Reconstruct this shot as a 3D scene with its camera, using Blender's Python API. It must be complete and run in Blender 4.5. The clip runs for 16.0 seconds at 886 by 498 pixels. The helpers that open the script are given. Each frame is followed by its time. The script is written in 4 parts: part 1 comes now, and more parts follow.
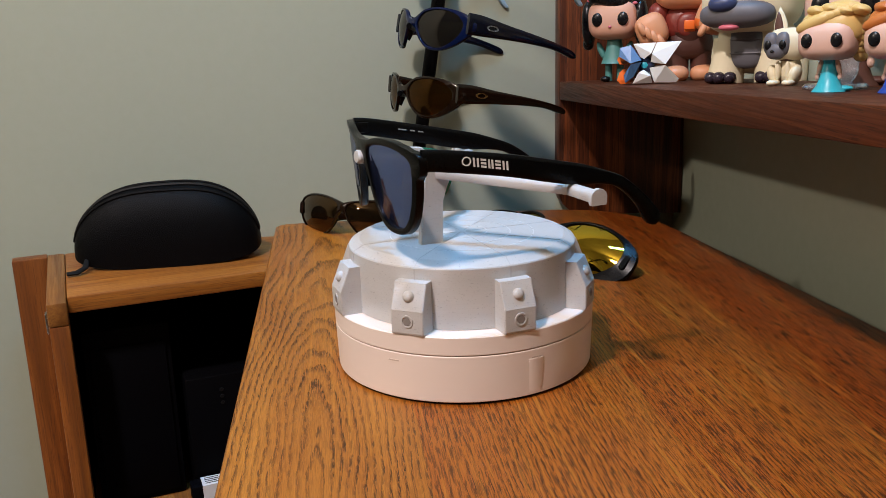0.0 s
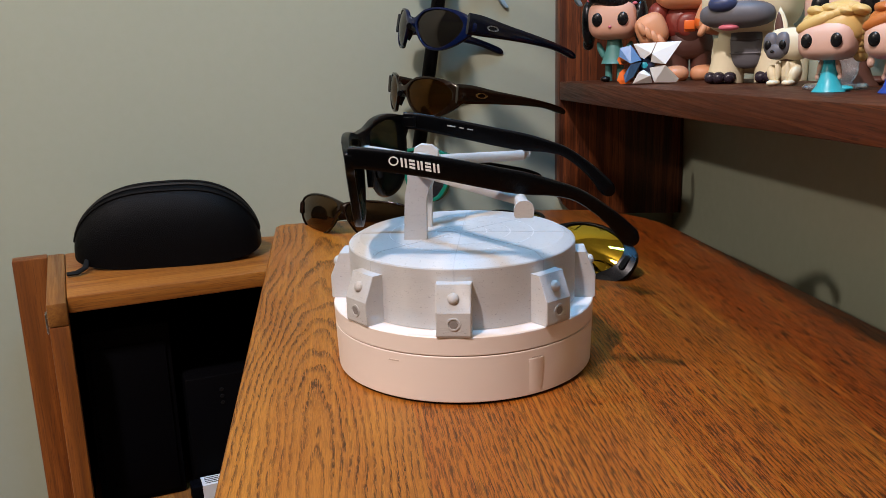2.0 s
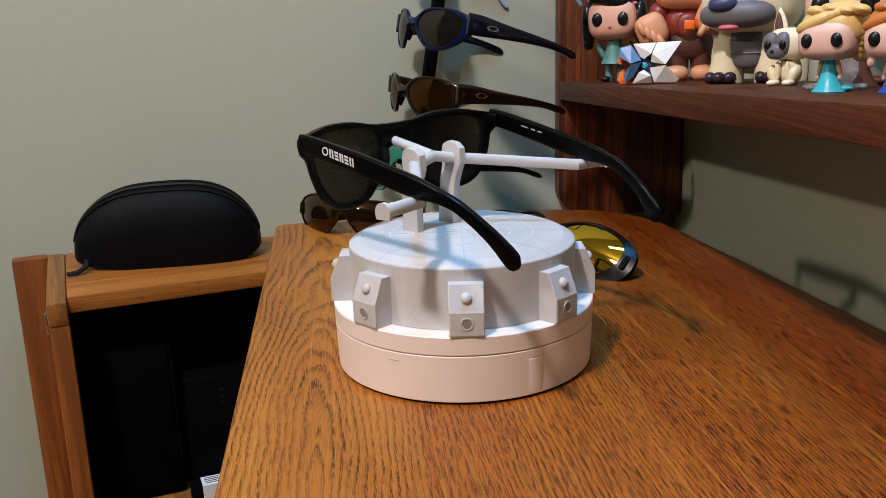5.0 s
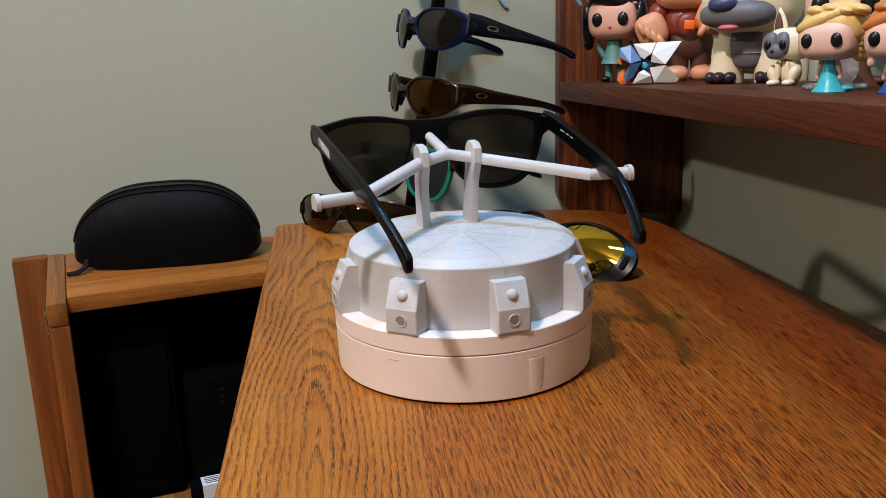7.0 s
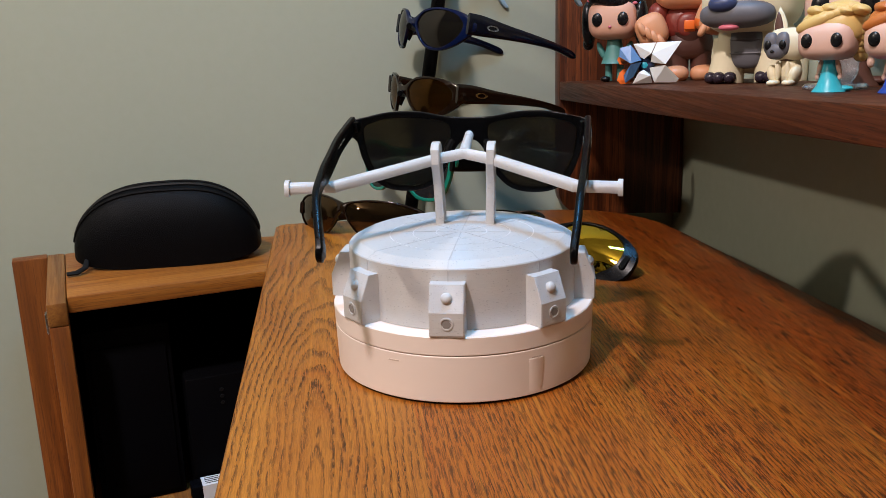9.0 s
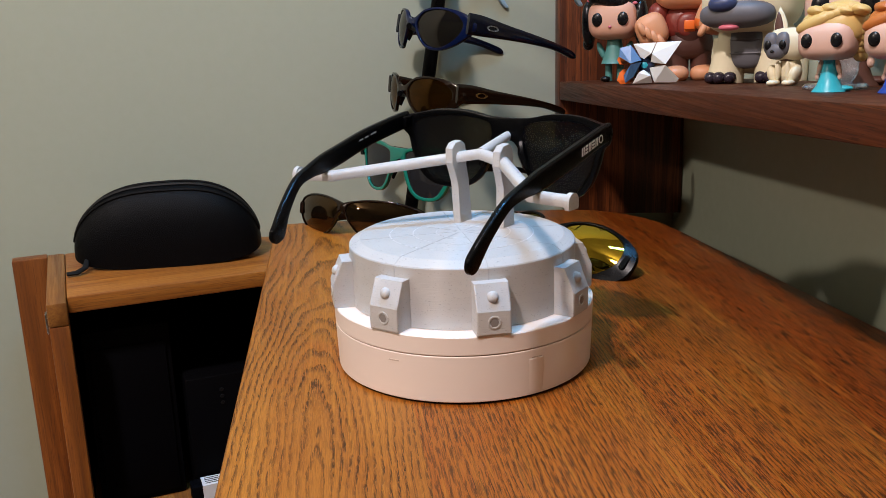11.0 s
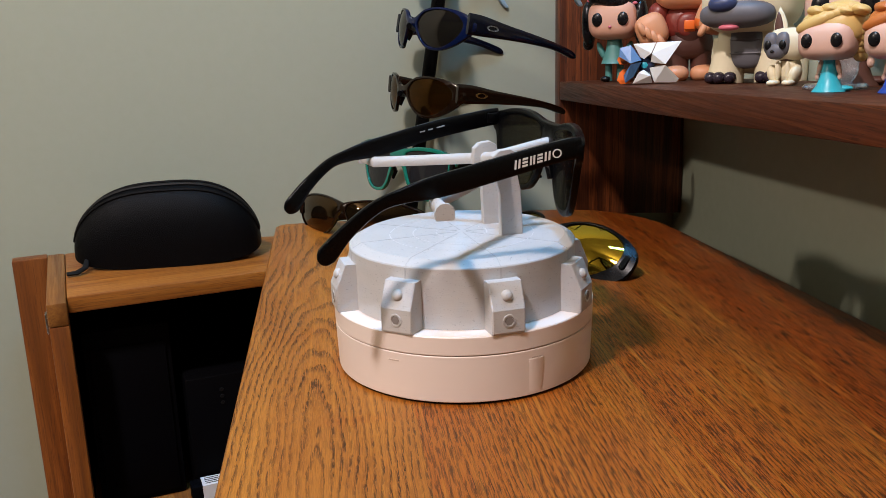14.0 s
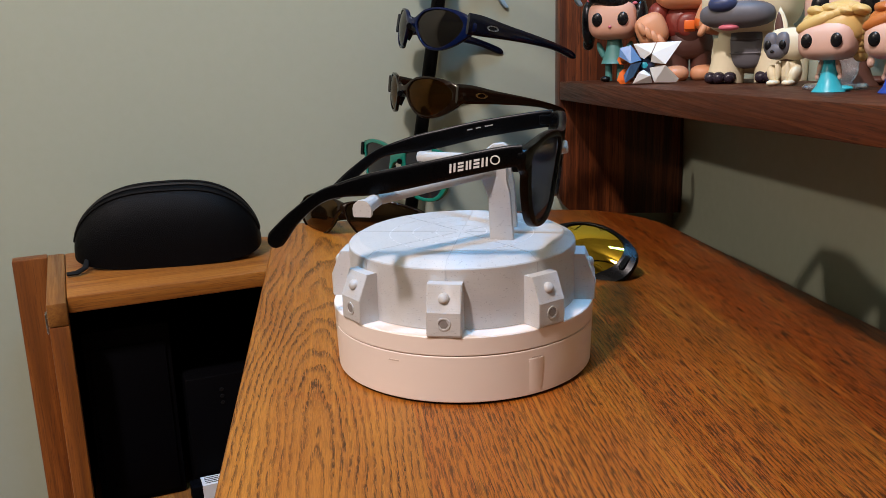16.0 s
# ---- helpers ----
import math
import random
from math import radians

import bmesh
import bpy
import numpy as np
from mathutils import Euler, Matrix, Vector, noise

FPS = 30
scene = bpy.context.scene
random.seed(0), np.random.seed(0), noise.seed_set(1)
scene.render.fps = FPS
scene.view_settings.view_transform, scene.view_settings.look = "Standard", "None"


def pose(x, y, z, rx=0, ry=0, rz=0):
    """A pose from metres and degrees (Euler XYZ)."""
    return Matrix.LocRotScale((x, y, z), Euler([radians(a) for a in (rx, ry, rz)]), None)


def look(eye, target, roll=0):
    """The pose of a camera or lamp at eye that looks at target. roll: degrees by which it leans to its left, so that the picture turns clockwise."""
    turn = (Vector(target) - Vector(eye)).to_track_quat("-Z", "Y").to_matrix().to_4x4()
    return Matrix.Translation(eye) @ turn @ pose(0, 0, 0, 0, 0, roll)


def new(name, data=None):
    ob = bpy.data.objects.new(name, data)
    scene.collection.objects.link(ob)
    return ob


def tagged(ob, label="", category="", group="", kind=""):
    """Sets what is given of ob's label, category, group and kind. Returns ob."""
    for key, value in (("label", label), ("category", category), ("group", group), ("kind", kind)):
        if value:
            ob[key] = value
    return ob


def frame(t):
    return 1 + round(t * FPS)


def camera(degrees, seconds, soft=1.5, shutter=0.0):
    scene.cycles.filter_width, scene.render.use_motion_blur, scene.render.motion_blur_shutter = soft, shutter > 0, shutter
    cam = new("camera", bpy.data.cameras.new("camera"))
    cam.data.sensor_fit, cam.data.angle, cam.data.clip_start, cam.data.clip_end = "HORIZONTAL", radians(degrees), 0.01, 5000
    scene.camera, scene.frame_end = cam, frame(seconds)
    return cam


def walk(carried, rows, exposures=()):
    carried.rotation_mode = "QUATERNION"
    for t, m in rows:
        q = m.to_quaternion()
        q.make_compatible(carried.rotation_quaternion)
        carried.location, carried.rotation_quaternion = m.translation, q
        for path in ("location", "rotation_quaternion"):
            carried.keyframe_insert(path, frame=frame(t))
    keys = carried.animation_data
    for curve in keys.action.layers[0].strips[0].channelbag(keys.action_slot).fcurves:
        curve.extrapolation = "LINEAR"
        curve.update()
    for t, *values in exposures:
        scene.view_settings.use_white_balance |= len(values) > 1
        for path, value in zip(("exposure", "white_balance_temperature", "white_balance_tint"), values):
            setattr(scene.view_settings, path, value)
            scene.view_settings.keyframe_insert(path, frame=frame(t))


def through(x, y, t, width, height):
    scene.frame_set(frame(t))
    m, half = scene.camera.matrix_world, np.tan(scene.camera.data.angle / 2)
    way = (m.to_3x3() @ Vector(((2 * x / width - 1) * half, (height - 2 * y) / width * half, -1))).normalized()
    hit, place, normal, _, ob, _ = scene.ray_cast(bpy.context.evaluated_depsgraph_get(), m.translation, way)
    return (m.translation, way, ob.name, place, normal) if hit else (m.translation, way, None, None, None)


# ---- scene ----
# Camera: stands still on its support in front of the dresser end.
EYE = Vector((-0.01071, -0.50018, 0.19675))
AIM = EYE + Vector((0, math.cos(radians(14.943)), -math.sin(radians(14.943))))
cam = camera(51.634, 16.0, soft=0.5)
walk(cam, [(0, look(EYE, AIM, -1.759)), (16, look(EYE, AIM, -1.759))], [(0, -0.20, 5850, 18), (16, -0.20, 5850, 18)])

# ---- light ----
# z = 0 is the dresser top; the room floor lies 0.78 m below it.
FLOOR_Z = -0.78
world = bpy.data.worlds.new("room_air")
scene.world = world
world.use_nodes = True
world.node_tree.nodes["Background"].inputs[0].default_value = (0.55, 0.68, 0.8, 1)
world.node_tree.nodes["Background"].inputs[1].default_value = 0.03


def area_lamp(name, eye, target, size, watts, colour, shape="DISK"):
    data = bpy.data.lights.new(name, "AREA")
    data.shape, data.size, data.energy, data.color = shape, size, watts, colour
    ob = new(name, data)
    ob.matrix_world = look(eye, target)
    return ob


# warm ceiling lamp, lamp from the side of the room, cool panel overhead
area_lamp("ceiling_lamp", (-0.57, -0.80, 1.57), (0, 0, 0.05), 0.14, 36, (1.0, 0.85, 0.71))
area_lamp("side_lamp", (-2.38, -1.095, 1.48), (0, 0, 0.06), 0.11, 24.5, (1.0, 0.84, 0.60))
panel = area_lamp("overhead_panel", (0.00, -0.03, 1.64), (0.00, -0.025, 0), 0.30, 4.2, (0.16, 0.58, 1.0), "RECTANGLE").data
panel.size_y, panel.spread = 0.10, radians(85)

# ---- materials ----
def material(name, rough=0.5, metal=0.0, spec=0.5):
    m = bpy.data.materials.new(name)
    m.use_nodes = True
    t = m.node_tree
    b = t.nodes["Principled BSDF"]
    b.inputs["Roughness"].default_value = rough
    b.inputs["Metallic"].default_value = metal
    b.inputs["Specular IOR Level"].default_value = spec
    return m, t, b


def node(t, kind, **values):
    n = t.nodes.new(kind)
    for k, v in values.items():
        if k in n.inputs:
            n.inputs[k].default_value = v
    return n


def ramp(t, fac, stops):
    n = t.nodes.new("ShaderNodeValToRGB")
    e = n.color_ramp.elements
    e[0].position, e[0].color = stops[0][0], (*stops[0][1], 1)
    e[1].position, e[1].color = stops[-1][0], (*stops[-1][1], 1)
    for pos, c in stops[1:-1]:
        e.new(pos).color = (*c, 1)
    t.links.new(fac, n.inputs[0])
    return n.outputs[0]


def coords(t, scale=(1, 1, 1), move=(0, 0, 0), turn=(0, 0, 0)):
    tc = t.nodes.new("ShaderNodeTexCoord")
    mp = t.nodes.new("ShaderNodeMapping")
    mp.inputs["Scale"].default_value, mp.inputs["Location"].default_value = scale, move
    mp.inputs["Rotation"].default_value = turn
    t.links.new(tc.outputs["Object"], mp.inputs[0])
    return mp.outputs[0]


def noise_tex(t, vec, scale, detail=4, rough=0.55, distort=0.0):
    n = node(t, "ShaderNodeTexNoise", Scale=scale, Detail=detail, Roughness=rough, Distortion=distort)
    t.links.new(vec, n.inputs["Vector"])
    return n.outputs["Fac"]


def mixed(t, a, b, fac, blend="MIX"):
    n = t.nodes.new("ShaderNodeMix")
    n.data_type, n.blend_type = "RGBA", blend
    for v, i in ((fac, 0), (a, 6), (b, 7)):
        if hasattr(v, "is_linked"):
            t.links.new(v, n.inputs[i])
        else:
            n.inputs[i].default_value = v if i == 0 else (*v, 1)
    return n.outputs[2]


def maths(t, op, a, b=0.0):
    n = t.nodes.new("ShaderNodeMath")
    n.operation = op
    for i, v in enumerate((a, b)):
        if hasattr(v, "is_linked"):
            t.links.new(v, n.inputs[i])
        else:
            n.inputs[i].default_value = v
    return n.outputs[0]


def bump(t, b, height, strength=0.2, distance=0.001):
    n = node(t, "ShaderNodeBump", Strength=strength, Distance=distance)
    t.links.new(height, n.inputs["Height"])
    t.links.new(n.outputs[0], b.inputs["Normal"])


def plain(name, colour, rough=0.5, metal=0.0, spec=0.5, vary=0.12, scale=60, relief=0.08, coat=0.0):
    """A painted or moulded surface with slight unevenness at two scales."""
    m, t, b = material(name, rough, metal, spec)
    v = coords(t)
    big, fine = noise_tex(t, v, scale * 0.3, 3), noise_tex(t, v, scale * 8, 3)
    dark = tuple(c * (1 - vary) for c in colour)
    c = mixed(t, dark, tuple(min(1, x * (1 + vary)) for x in colour), big)
    t.links.new(c, b.inputs["Base Color"])
    t.links.new(ramp(t, fine, [(0.3, (rough * 0.8,) * 3), (0.7, (min(1, rough * 1.2),) * 3)]), b.inputs["Roughness"])
    if relief:
        bump(t, b, fine, relief, 0.0006)
    b.inputs["Coat Weight"].default_value = coat
    return m


def wood(name, light, mid, dark, axis="y", rough=0.4, seed=0.0, spec=0.4, grain=75):
    """Stained or oiled softwood: long streaks along one axis, fine fibres, broad tone changes."""
    m, t, b = material(name, rough, spec=spec)

    def along(across, length):
        return coords(t, tuple(length if a == axis else across for a in "xyz"), (seed, seed * 0.7, seed * 1.3))
    streak = noise_tex(t, along(grain, 2.2), 1.0, 4, 0.6, 0.6)
    fibre = noise_tex(t, along(700, 16), 1.0, 3, 0.6)
    pore = noise_tex(t, along(1300, 60), 1.0, 2, 0.5)
    tone = noise_tex(t, along(11, 3), 1.0, 3)
    base = ramp(t, streak, [(0.30, tuple(c * 0.6 for c in mid)), (0.47, mid), (0.60, light), (0.72, mid)])
    base = mixed(t, base, dark, ramp(t, fibre, [(0.46, (0,) * 3), (0.72, (0.6,) * 3)]))
    base = mixed(t, base, dark, ramp(t, pore, [(0.56, (0,) * 3), (0.66, (0.7,) * 3)]))
    base = mixed(t, base, tuple(c * 0.65 for c in mid), ramp(t, tone, [(0.40, (0,) * 3), (0.75, (0.6,) * 3)]))
    t.links.new(base, b.inputs["Base Color"])
    t.links.new(ramp(t, fibre, [(0.3, (rough * 0.85,) * 3), (0.7, (rough * 1.3,) * 3)]), b.inputs["Roughness"])
    bump(t, b, fibre, 0.25, 0.0005)
    return m


def oak_top(name, light, mid, dark, centre):
    """Flat-sawn oak: cathedral figure round a centre, tightening outwards, picked out by rows of open pores."""
    m, t, b = material(name, 0.38, spec=0.30)
    v = coords(t, (1, 0.085, 1), (-centre[0], -centre[1] * 0.085, 0))
    ln = t.nodes.new("ShaderNodeVectorMath")
    ln.operation = "LENGTH"
    t.links.new(v, ln.inputs[0])
    r = ln.outputs["Value"]
    wide = noise_tex(t, coords(t, (9, 3.0, 9)), 1.0, 3, 0.5)
    mid_n = noise_tex(t, coords(t, (55, 14, 55)), 1.0, 3, 0.6)
    sx = t.nodes.new("ShaderNodeSeparateXYZ")
    t.links.new(coords(t), sx.inputs[0])
    across = maths(t, "ADD", maths(t, "MULTIPLY", sx.outputs[0], 2.0), 0.4)
    board = ramp(t, across, [(0.0, (0.0,) * 3), (0.325, (0.55,) * 3), (0.56, (0.8,) * 3), (0.74, (1.0,) * 3)])
    board.node.color_ramp.interpolation = "CONSTANT"
    phase = maths(t, "ADD", maths(t, "MULTIPLY", r, 215.0), maths(t, "MULTIPLY", maths(t, "MULTIPLY", r, r), 600.0))
    phase = maths(t, "ADD", phase, maths(t, "ADD", maths(t, "MULTIPLY", wide, 10.0), maths(t, "ADD", maths(t, "MULTIPLY", mid_n, 1.8), maths(t, "MULTIPLY", board, 3.7))))
    ring = maths(t, "FRACT", phase)
    pore = noise_tex(t, coords(t, (1900, 120, 1900)), 1.0, 2, 0.55)
    fine = noise_tex(t, coords(t, (2600, 60, 2600)), 1.0, 2)
    tone = noise_tex(t, coords(t, (16, 2.5, 16), (3, 1, 0)), 1.0, 4)
    base = mixed(t, mid, light, ramp(t, tone, [(0.30, (0,) * 3), (0.68, (1,) * 3)]))
    base = mixed(t, base, tuple(c * 0.72 for c in mid), ramp(t, ring, [(0.40, (0,) * 3), (0.80, (0.45,) * 3), (1.0, (0.0,) * 3)]))
    base = mixed(t, base, tuple(c * k for c, k in zip(mid, (1.00, 0.66, 0.42))), maths(t, "MULTIPLY", board, 0.95))
    rows = ramp(t, ring, [(0.0, (0.14,) * 3), (0.45, (0.22,) * 3), (0.74, (0.9,) * 3), (0.93, (1,) * 3), (1.0, (0.14,) * 3)])
    dash = ramp(t, pore, [(0.465, (0,) * 3), (0.505, (1,) * 3)])
    patch = noise_tex(t, coords(t, (38, 9, 38), (2, 6, 0)), 1.0, 3, 0.6)
    rows = maths(t, "MULTIPLY", rows, ramp(t, patch, [(0.32, (0.25,) * 3), (0.55, (1,) * 3)]))
    holes = maths(t, "MULTIPLY", rows, dash)
    base = mixed(t, base, dark, maths(t, "MULTIPLY", holes, 0.95))
    # long dark streaks, mostly in the darker boards
    long = noise_tex(t, coords(t, (1250, 62, 1250), (1, 5, 0)), 1.0, 3, 0.6)
    streaks = maths(t, "MULTIPLY", ramp(t, long, [(0.525, (0,) * 3), (0.56, (1,) * 3)]), maths(t, "ADD", maths(t, "MULTIPLY", board, 0.80), 0.20))
    base = mixed(t, base, tuple(c * 0.75 for c in dark), streaks)
    pale = noise_tex(t, coords(t, (330, 9, 330), (4, 2, 0)), 1.0, 2, 0.5)
    base = mixed(t, base, tuple(c * 1.12 for c in light), ramp(t, pale, [(0.55, (0,) * 3), (0.72, (0.45,) * 3)]))
    base = mixed(t, base, tuple(c * 0.55 for c in mid), ramp(t, fine, [(0.48, (0,) * 3), (0.75, (0.55,) * 3)]))
    t.links.new(base, b.inputs["Base Color"])
    t.links.new(ramp(t, mid_n, [(0.3, (0.30,) * 3), (0.7, (0.46,) * 3)]), b.inputs["Roughness"])
    bump(t, b, maths(t, "SUBTRACT", maths(t, "MULTIPLY", fine, 0.25), holes), 0.35, 0.0005)
    b.inputs["Coat Weight"].default_value = 0.05
    b.inputs["Coat Roughness"].default_value = 0.28
    return m


def lens_mat(name, tint, see=0.25, rough=0.03, mirror=0.6, through=None):
    """Coated sunglass lens: a tinted see-through sheet under a coloured mirror coat."""
    m, t, b = material(name, rough)
    b.inputs["Base Color"].default_value = (*tint, 1)
    b.inputs["Metallic"].default_value = mirror
    tr = node(t, "ShaderNodeBsdfTransparent")
    tr.inputs[0].default_value = (*(through or [min(1, c * 1.1 + 0.02) for c in tint]), 1)
    mx = t.nodes.new("ShaderNodeMixShader")
    mx.inputs[0].default_value = 1 - see
    t.links.new(tr.outputs[0], mx.inputs[1])
    t.links.new(b.outputs[0], mx.inputs[2])
    t.links.new(mx.outputs[0], t.nodes["Material Output"].inputs[0])
    return m


OAK = oak_top("oak_table", (0.445, 0.165, 0.015), (0.31, 0.092, 0.008), (0.030, 0.006, 0.0015), (-0.085, -0.125))
OAK_SIDE = wood("oak_edge", (0.42, 0.18, 0.05), (0.30, 0.115, 0.028), (0.08, 0.025, 0.008))
RACK_WOOD = wood("pine_rack", (0.33, 0.138, 0.026), (0.24, 0.090, 0.014), (0.14, 0.042, 0.013), seed=2.0)
RACK_UPRIGHT = wood("pine_upright", (0.30, 0.092, 0.013), (0.20, 0.057, 0.007), (0.11, 0.030, 0.008), "z", seed=3.0)
SHELF_WOOD = wood("stained_shelf", (0.120, 0.030, 0.005), (0.074, 0.0165, 0.003), (0.014, 0.004, 0.0015), seed=5.0, rough=0.5, grain=230, spec=0.25)
SHELF_UPRIGHT = wood("stained_upright", (0.24, 0.062, 0.014), (0.080, 0.019, 0.005), (0.014, 0.004, 0.002), "z", seed=7.0, rough=0.42, grain=130)
WALL = plain("green_wall_paint", (0.368, 0.392, 0.300), 0.75, vary=0.03, scale=12, relief=0.15)
CEILING = plain("ceiling_paint", (0.5, 0.5, 0.48), 0.85, vary=0.02, scale=10)
CARPET = plain("floor_carpet", (0.20, 0.16, 0.12), 0.95, vary=0.2, scale=80, relief=0.5)
BASE_WHITE = plain("warm_white_plastic", (0.82, 0.72, 0.655), 0.42, vary=0.015, scale=30, relief=0.02)
BLACK_RUBBER = plain("black_rubber", (0.005, 0.005, 0.005), 0.7, spec=0.2)


def printed(name):
    """Speckled marble print filament: fine layer beads that stretch highlights upright."""
    m, t, b = material(name, 0.34)
    v = coords(t)
    speck = noise_tex(t, coords(t, (330, 330, 950)), 1.0, 2, 0.7)
    dust = noise_tex(t, coords(t, (900, 900, 1500), (3, 1, 2)), 1.0, 1, 0.5)
    blotch = noise_tex(t, coords(t, (28, 28, 120)), 1.0, 3)
    c = mixed(t, (0.46, 0.455, 0.455), (0.56, 0.548, 0.54), blotch)
    c = mixed(t, c, (0.14, 0.14, 0.15), ramp(t, speck, [(0.655, (0,) * 3), (0.74, (0.42,) * 3)]))
    c = mixed(t, c, (0.22, 0.22, 0.23), ramp(t, dust, [(0.66, (0,) * 3), (0.74, (0.4,) * 3)]))
    t.links.new(c, b.inputs["Base Color"])
    layer = noise_tex(t, coords(t, (60, 60, 2600)), 1.0, 2, 0.5)
    t.links.new(ramp(t, layer, [(0.3, (0.36,) * 3), (0.7, (0.52,) * 3)]), b.inputs["Roughness"])
    tan = t.nodes.new("ShaderNodeTangent")
    tan.direction_type, tan.axis = "RADIAL", "Z"
    t.links.new(tan.outputs[0], b.inputs["Tangent"])
    b.inputs["Anisotropic"].default_value = 1.0
    b.inputs["Anisotropic Rotation"].default_value = 0.25
    bump(t, b, layer, 0.16, 0.0004)
    return m


PRINT = printed("marble_print")
BLACK_FRAME = plain("satin_black_frame", (0.0010, 0.0010, 0.0014), 0.30, spec=0.13, vary=0.1, scale=200, relief=0.0)
LENS_BLUE = lens_mat("violet_blue_lens", (0.28, 0.40, 1.0), 0.54, mirror=0.95, through=(0.70, 0.66, 0.62))
LENS_INNER = lens_mat("smoke_inner_lens", (0.02, 0.02, 0.025), 0.84, mirror=0.0, through=(0.62, 0.58, 0.40))
PRINT_GREY = plain("grey_ink", (0.35, 0.35, 0.35), 0.5)
WHITE_INK = plain("white_ink", (0.72, 0.72, 0.70), 0.5, vary=0.03)

# ---- mesh helpers ----
def finish(bm, name, mat, parent=None, label="", smooth=40):
    bmesh.ops.recalc_face_normals(bm, faces=bm.faces)
    me = bpy.data.meshes.new(name)
    bm.to_mesh(me)
    bm.free()
    for m in mat if isinstance(mat, (list, tuple)) else [mat]:
        me.materials.append(m)
    if smooth:
        me.shade_smooth()
        me.set_sharp_from_angle(angle=radians(smooth))
    ob = new(name, me)
    if parent:
        ob.parent = parent
    if label:
        ob["label"] = label
    return ob


def part(name, bm, mat, parent, label="", smooth=40):
    return finish(bm, name, mat, parent, label, smooth)


def thing(name, m, label, category, group="", kind=""):
    ob = new(name)
    ob.empty_display_size = 0.02
    ob.matrix_world = m
    return tagged(ob, label, category, group, kind)


def add_box(bm, lo, hi, m=None, bevel=0.0, segs=2):
    vs = [bm.verts.new((x, y, z)) for x in (lo[0], hi[0]) for y in (lo[1], hi[1]) for z in (lo[2], hi[2])]
    fs = [bm.faces.new([vs[i] for i in q]) for q in ((0, 1, 3, 2), (4, 6, 7, 5), (0, 4, 5, 1), (2, 3, 7, 6), (0, 2, 6, 4), (1, 5, 7, 3))]
    bmesh.ops.recalc_face_normals(bm, faces=fs)
    if bevel:
        r = bmesh.ops.bevel(bm, geom=list({e for f in fs for e in f.edges}), offset=bevel, segments=segs, affect="EDGES", profile=0.5)
        vs = list({v for f in r["faces"] for v in f.verts} | {v for v in vs if v.is_valid})
    if m:
        bmesh.ops.transform(bm, matrix=m, verts=vs)
    return vs


def box(lo, hi, m=None, bevel=0.0, segs=2):
    bm = bmesh.new()
    add_box(bm, lo, hi, m, bevel, segs)
    return bm


def lathe(profile, n=96, bm=None, m=None):
    """Turn (radius, z) pairs round z; a radius of 0 closes the end."""
    bm = bm or bmesh.new()
    rings, made = [], []
    for r, zz in profile:
        if r < 1e-6:
            ring = [bm.verts.new((0, 0, zz))]
        else:
            ring = [bm.verts.new((r * math.cos(i * math.tau / n), r * math.sin(i * math.tau / n), zz)) for i in range(n)]
        rings.append(ring)
        made += ring
    for a, b in zip(rings, rings[1:]):
        for i in range(n):
            j = (i + 1) % n
            q = [a[i % len(a)], a[j % len(a)], b[j % len(b)], b[i % len(b)]]
            q = list(dict.fromkeys(q))
            if len(q) > 2:
                bm.faces.new(q)
    if m:
        bmesh.ops.transform(bm, matrix=m, verts=made)
    return bm


def loft(sections, bm=None, cap=True):
    """Skin a list of closed rings of equal length."""
    bm = bm or bmesh.new()
    rings = [[bm.verts.new(p) for p in s] for s in sections]
    n = len(rings[0])
    for a, b in zip(rings, rings[1:]):
        for i in range(n):
            bm.faces.new((a[i], a[(i + 1) % n], b[(i + 1) % n], b[i]))
    if cap:
        bm.faces.new(rings[0][::-1])
        bm.faces.new(rings[-1])
    return bm


def spline(points, steps=6, closed=False):
    """Catmull-Rom through the points, any dimension."""
    p = [Vector(q) for q in points]
    n = len(p)
    out = []
    for i in range(n if closed else n - 1):
        a = p[(i - 1) % n] if closed or i else p[0]
        b, c = p[i], p[(i + 1) % n]
        d = p[(i + 2) % n] if closed or i + 2 < n else p[-1]
        for k in range(steps):
            s = k / steps
            out.append(0.5 * ((2 * b) + (c - a) * s + (2 * a - 5 * b + 4 * c - d) * s * s + (3 * b - a - 3 * c + d) * s ** 3))
    if not closed:
        out.append(p[-1])
    return out


def tube(points, radius, n=12, flat=1.0, up=(0, 0, 1), bm=None):
    """A rod along points; radius is one number or one for each point; flat squeezes it along up."""
    pts = [Vector(q) for q in points]
    rad = radius if isinstance(radius, (list, tuple)) else [radius] * len(pts)
    secs = []
    for i, q in enumerate(pts):
        d = (pts[min(i + 1, len(pts) - 1)] - pts[max(i - 1, 0)]).normalized()
        s = d.cross(Vector(up))
        s = s.normalized() if s.length > 1e-5 else Vector((1, 0, 0))
        w = s.cross(d).normalized()
        secs.append([q + rad[i] * (s * math.cos(a * math.tau / n) + w * flat * math.sin(a * math.tau / n)) for a in range(n)])
    return loft(secs, bm)


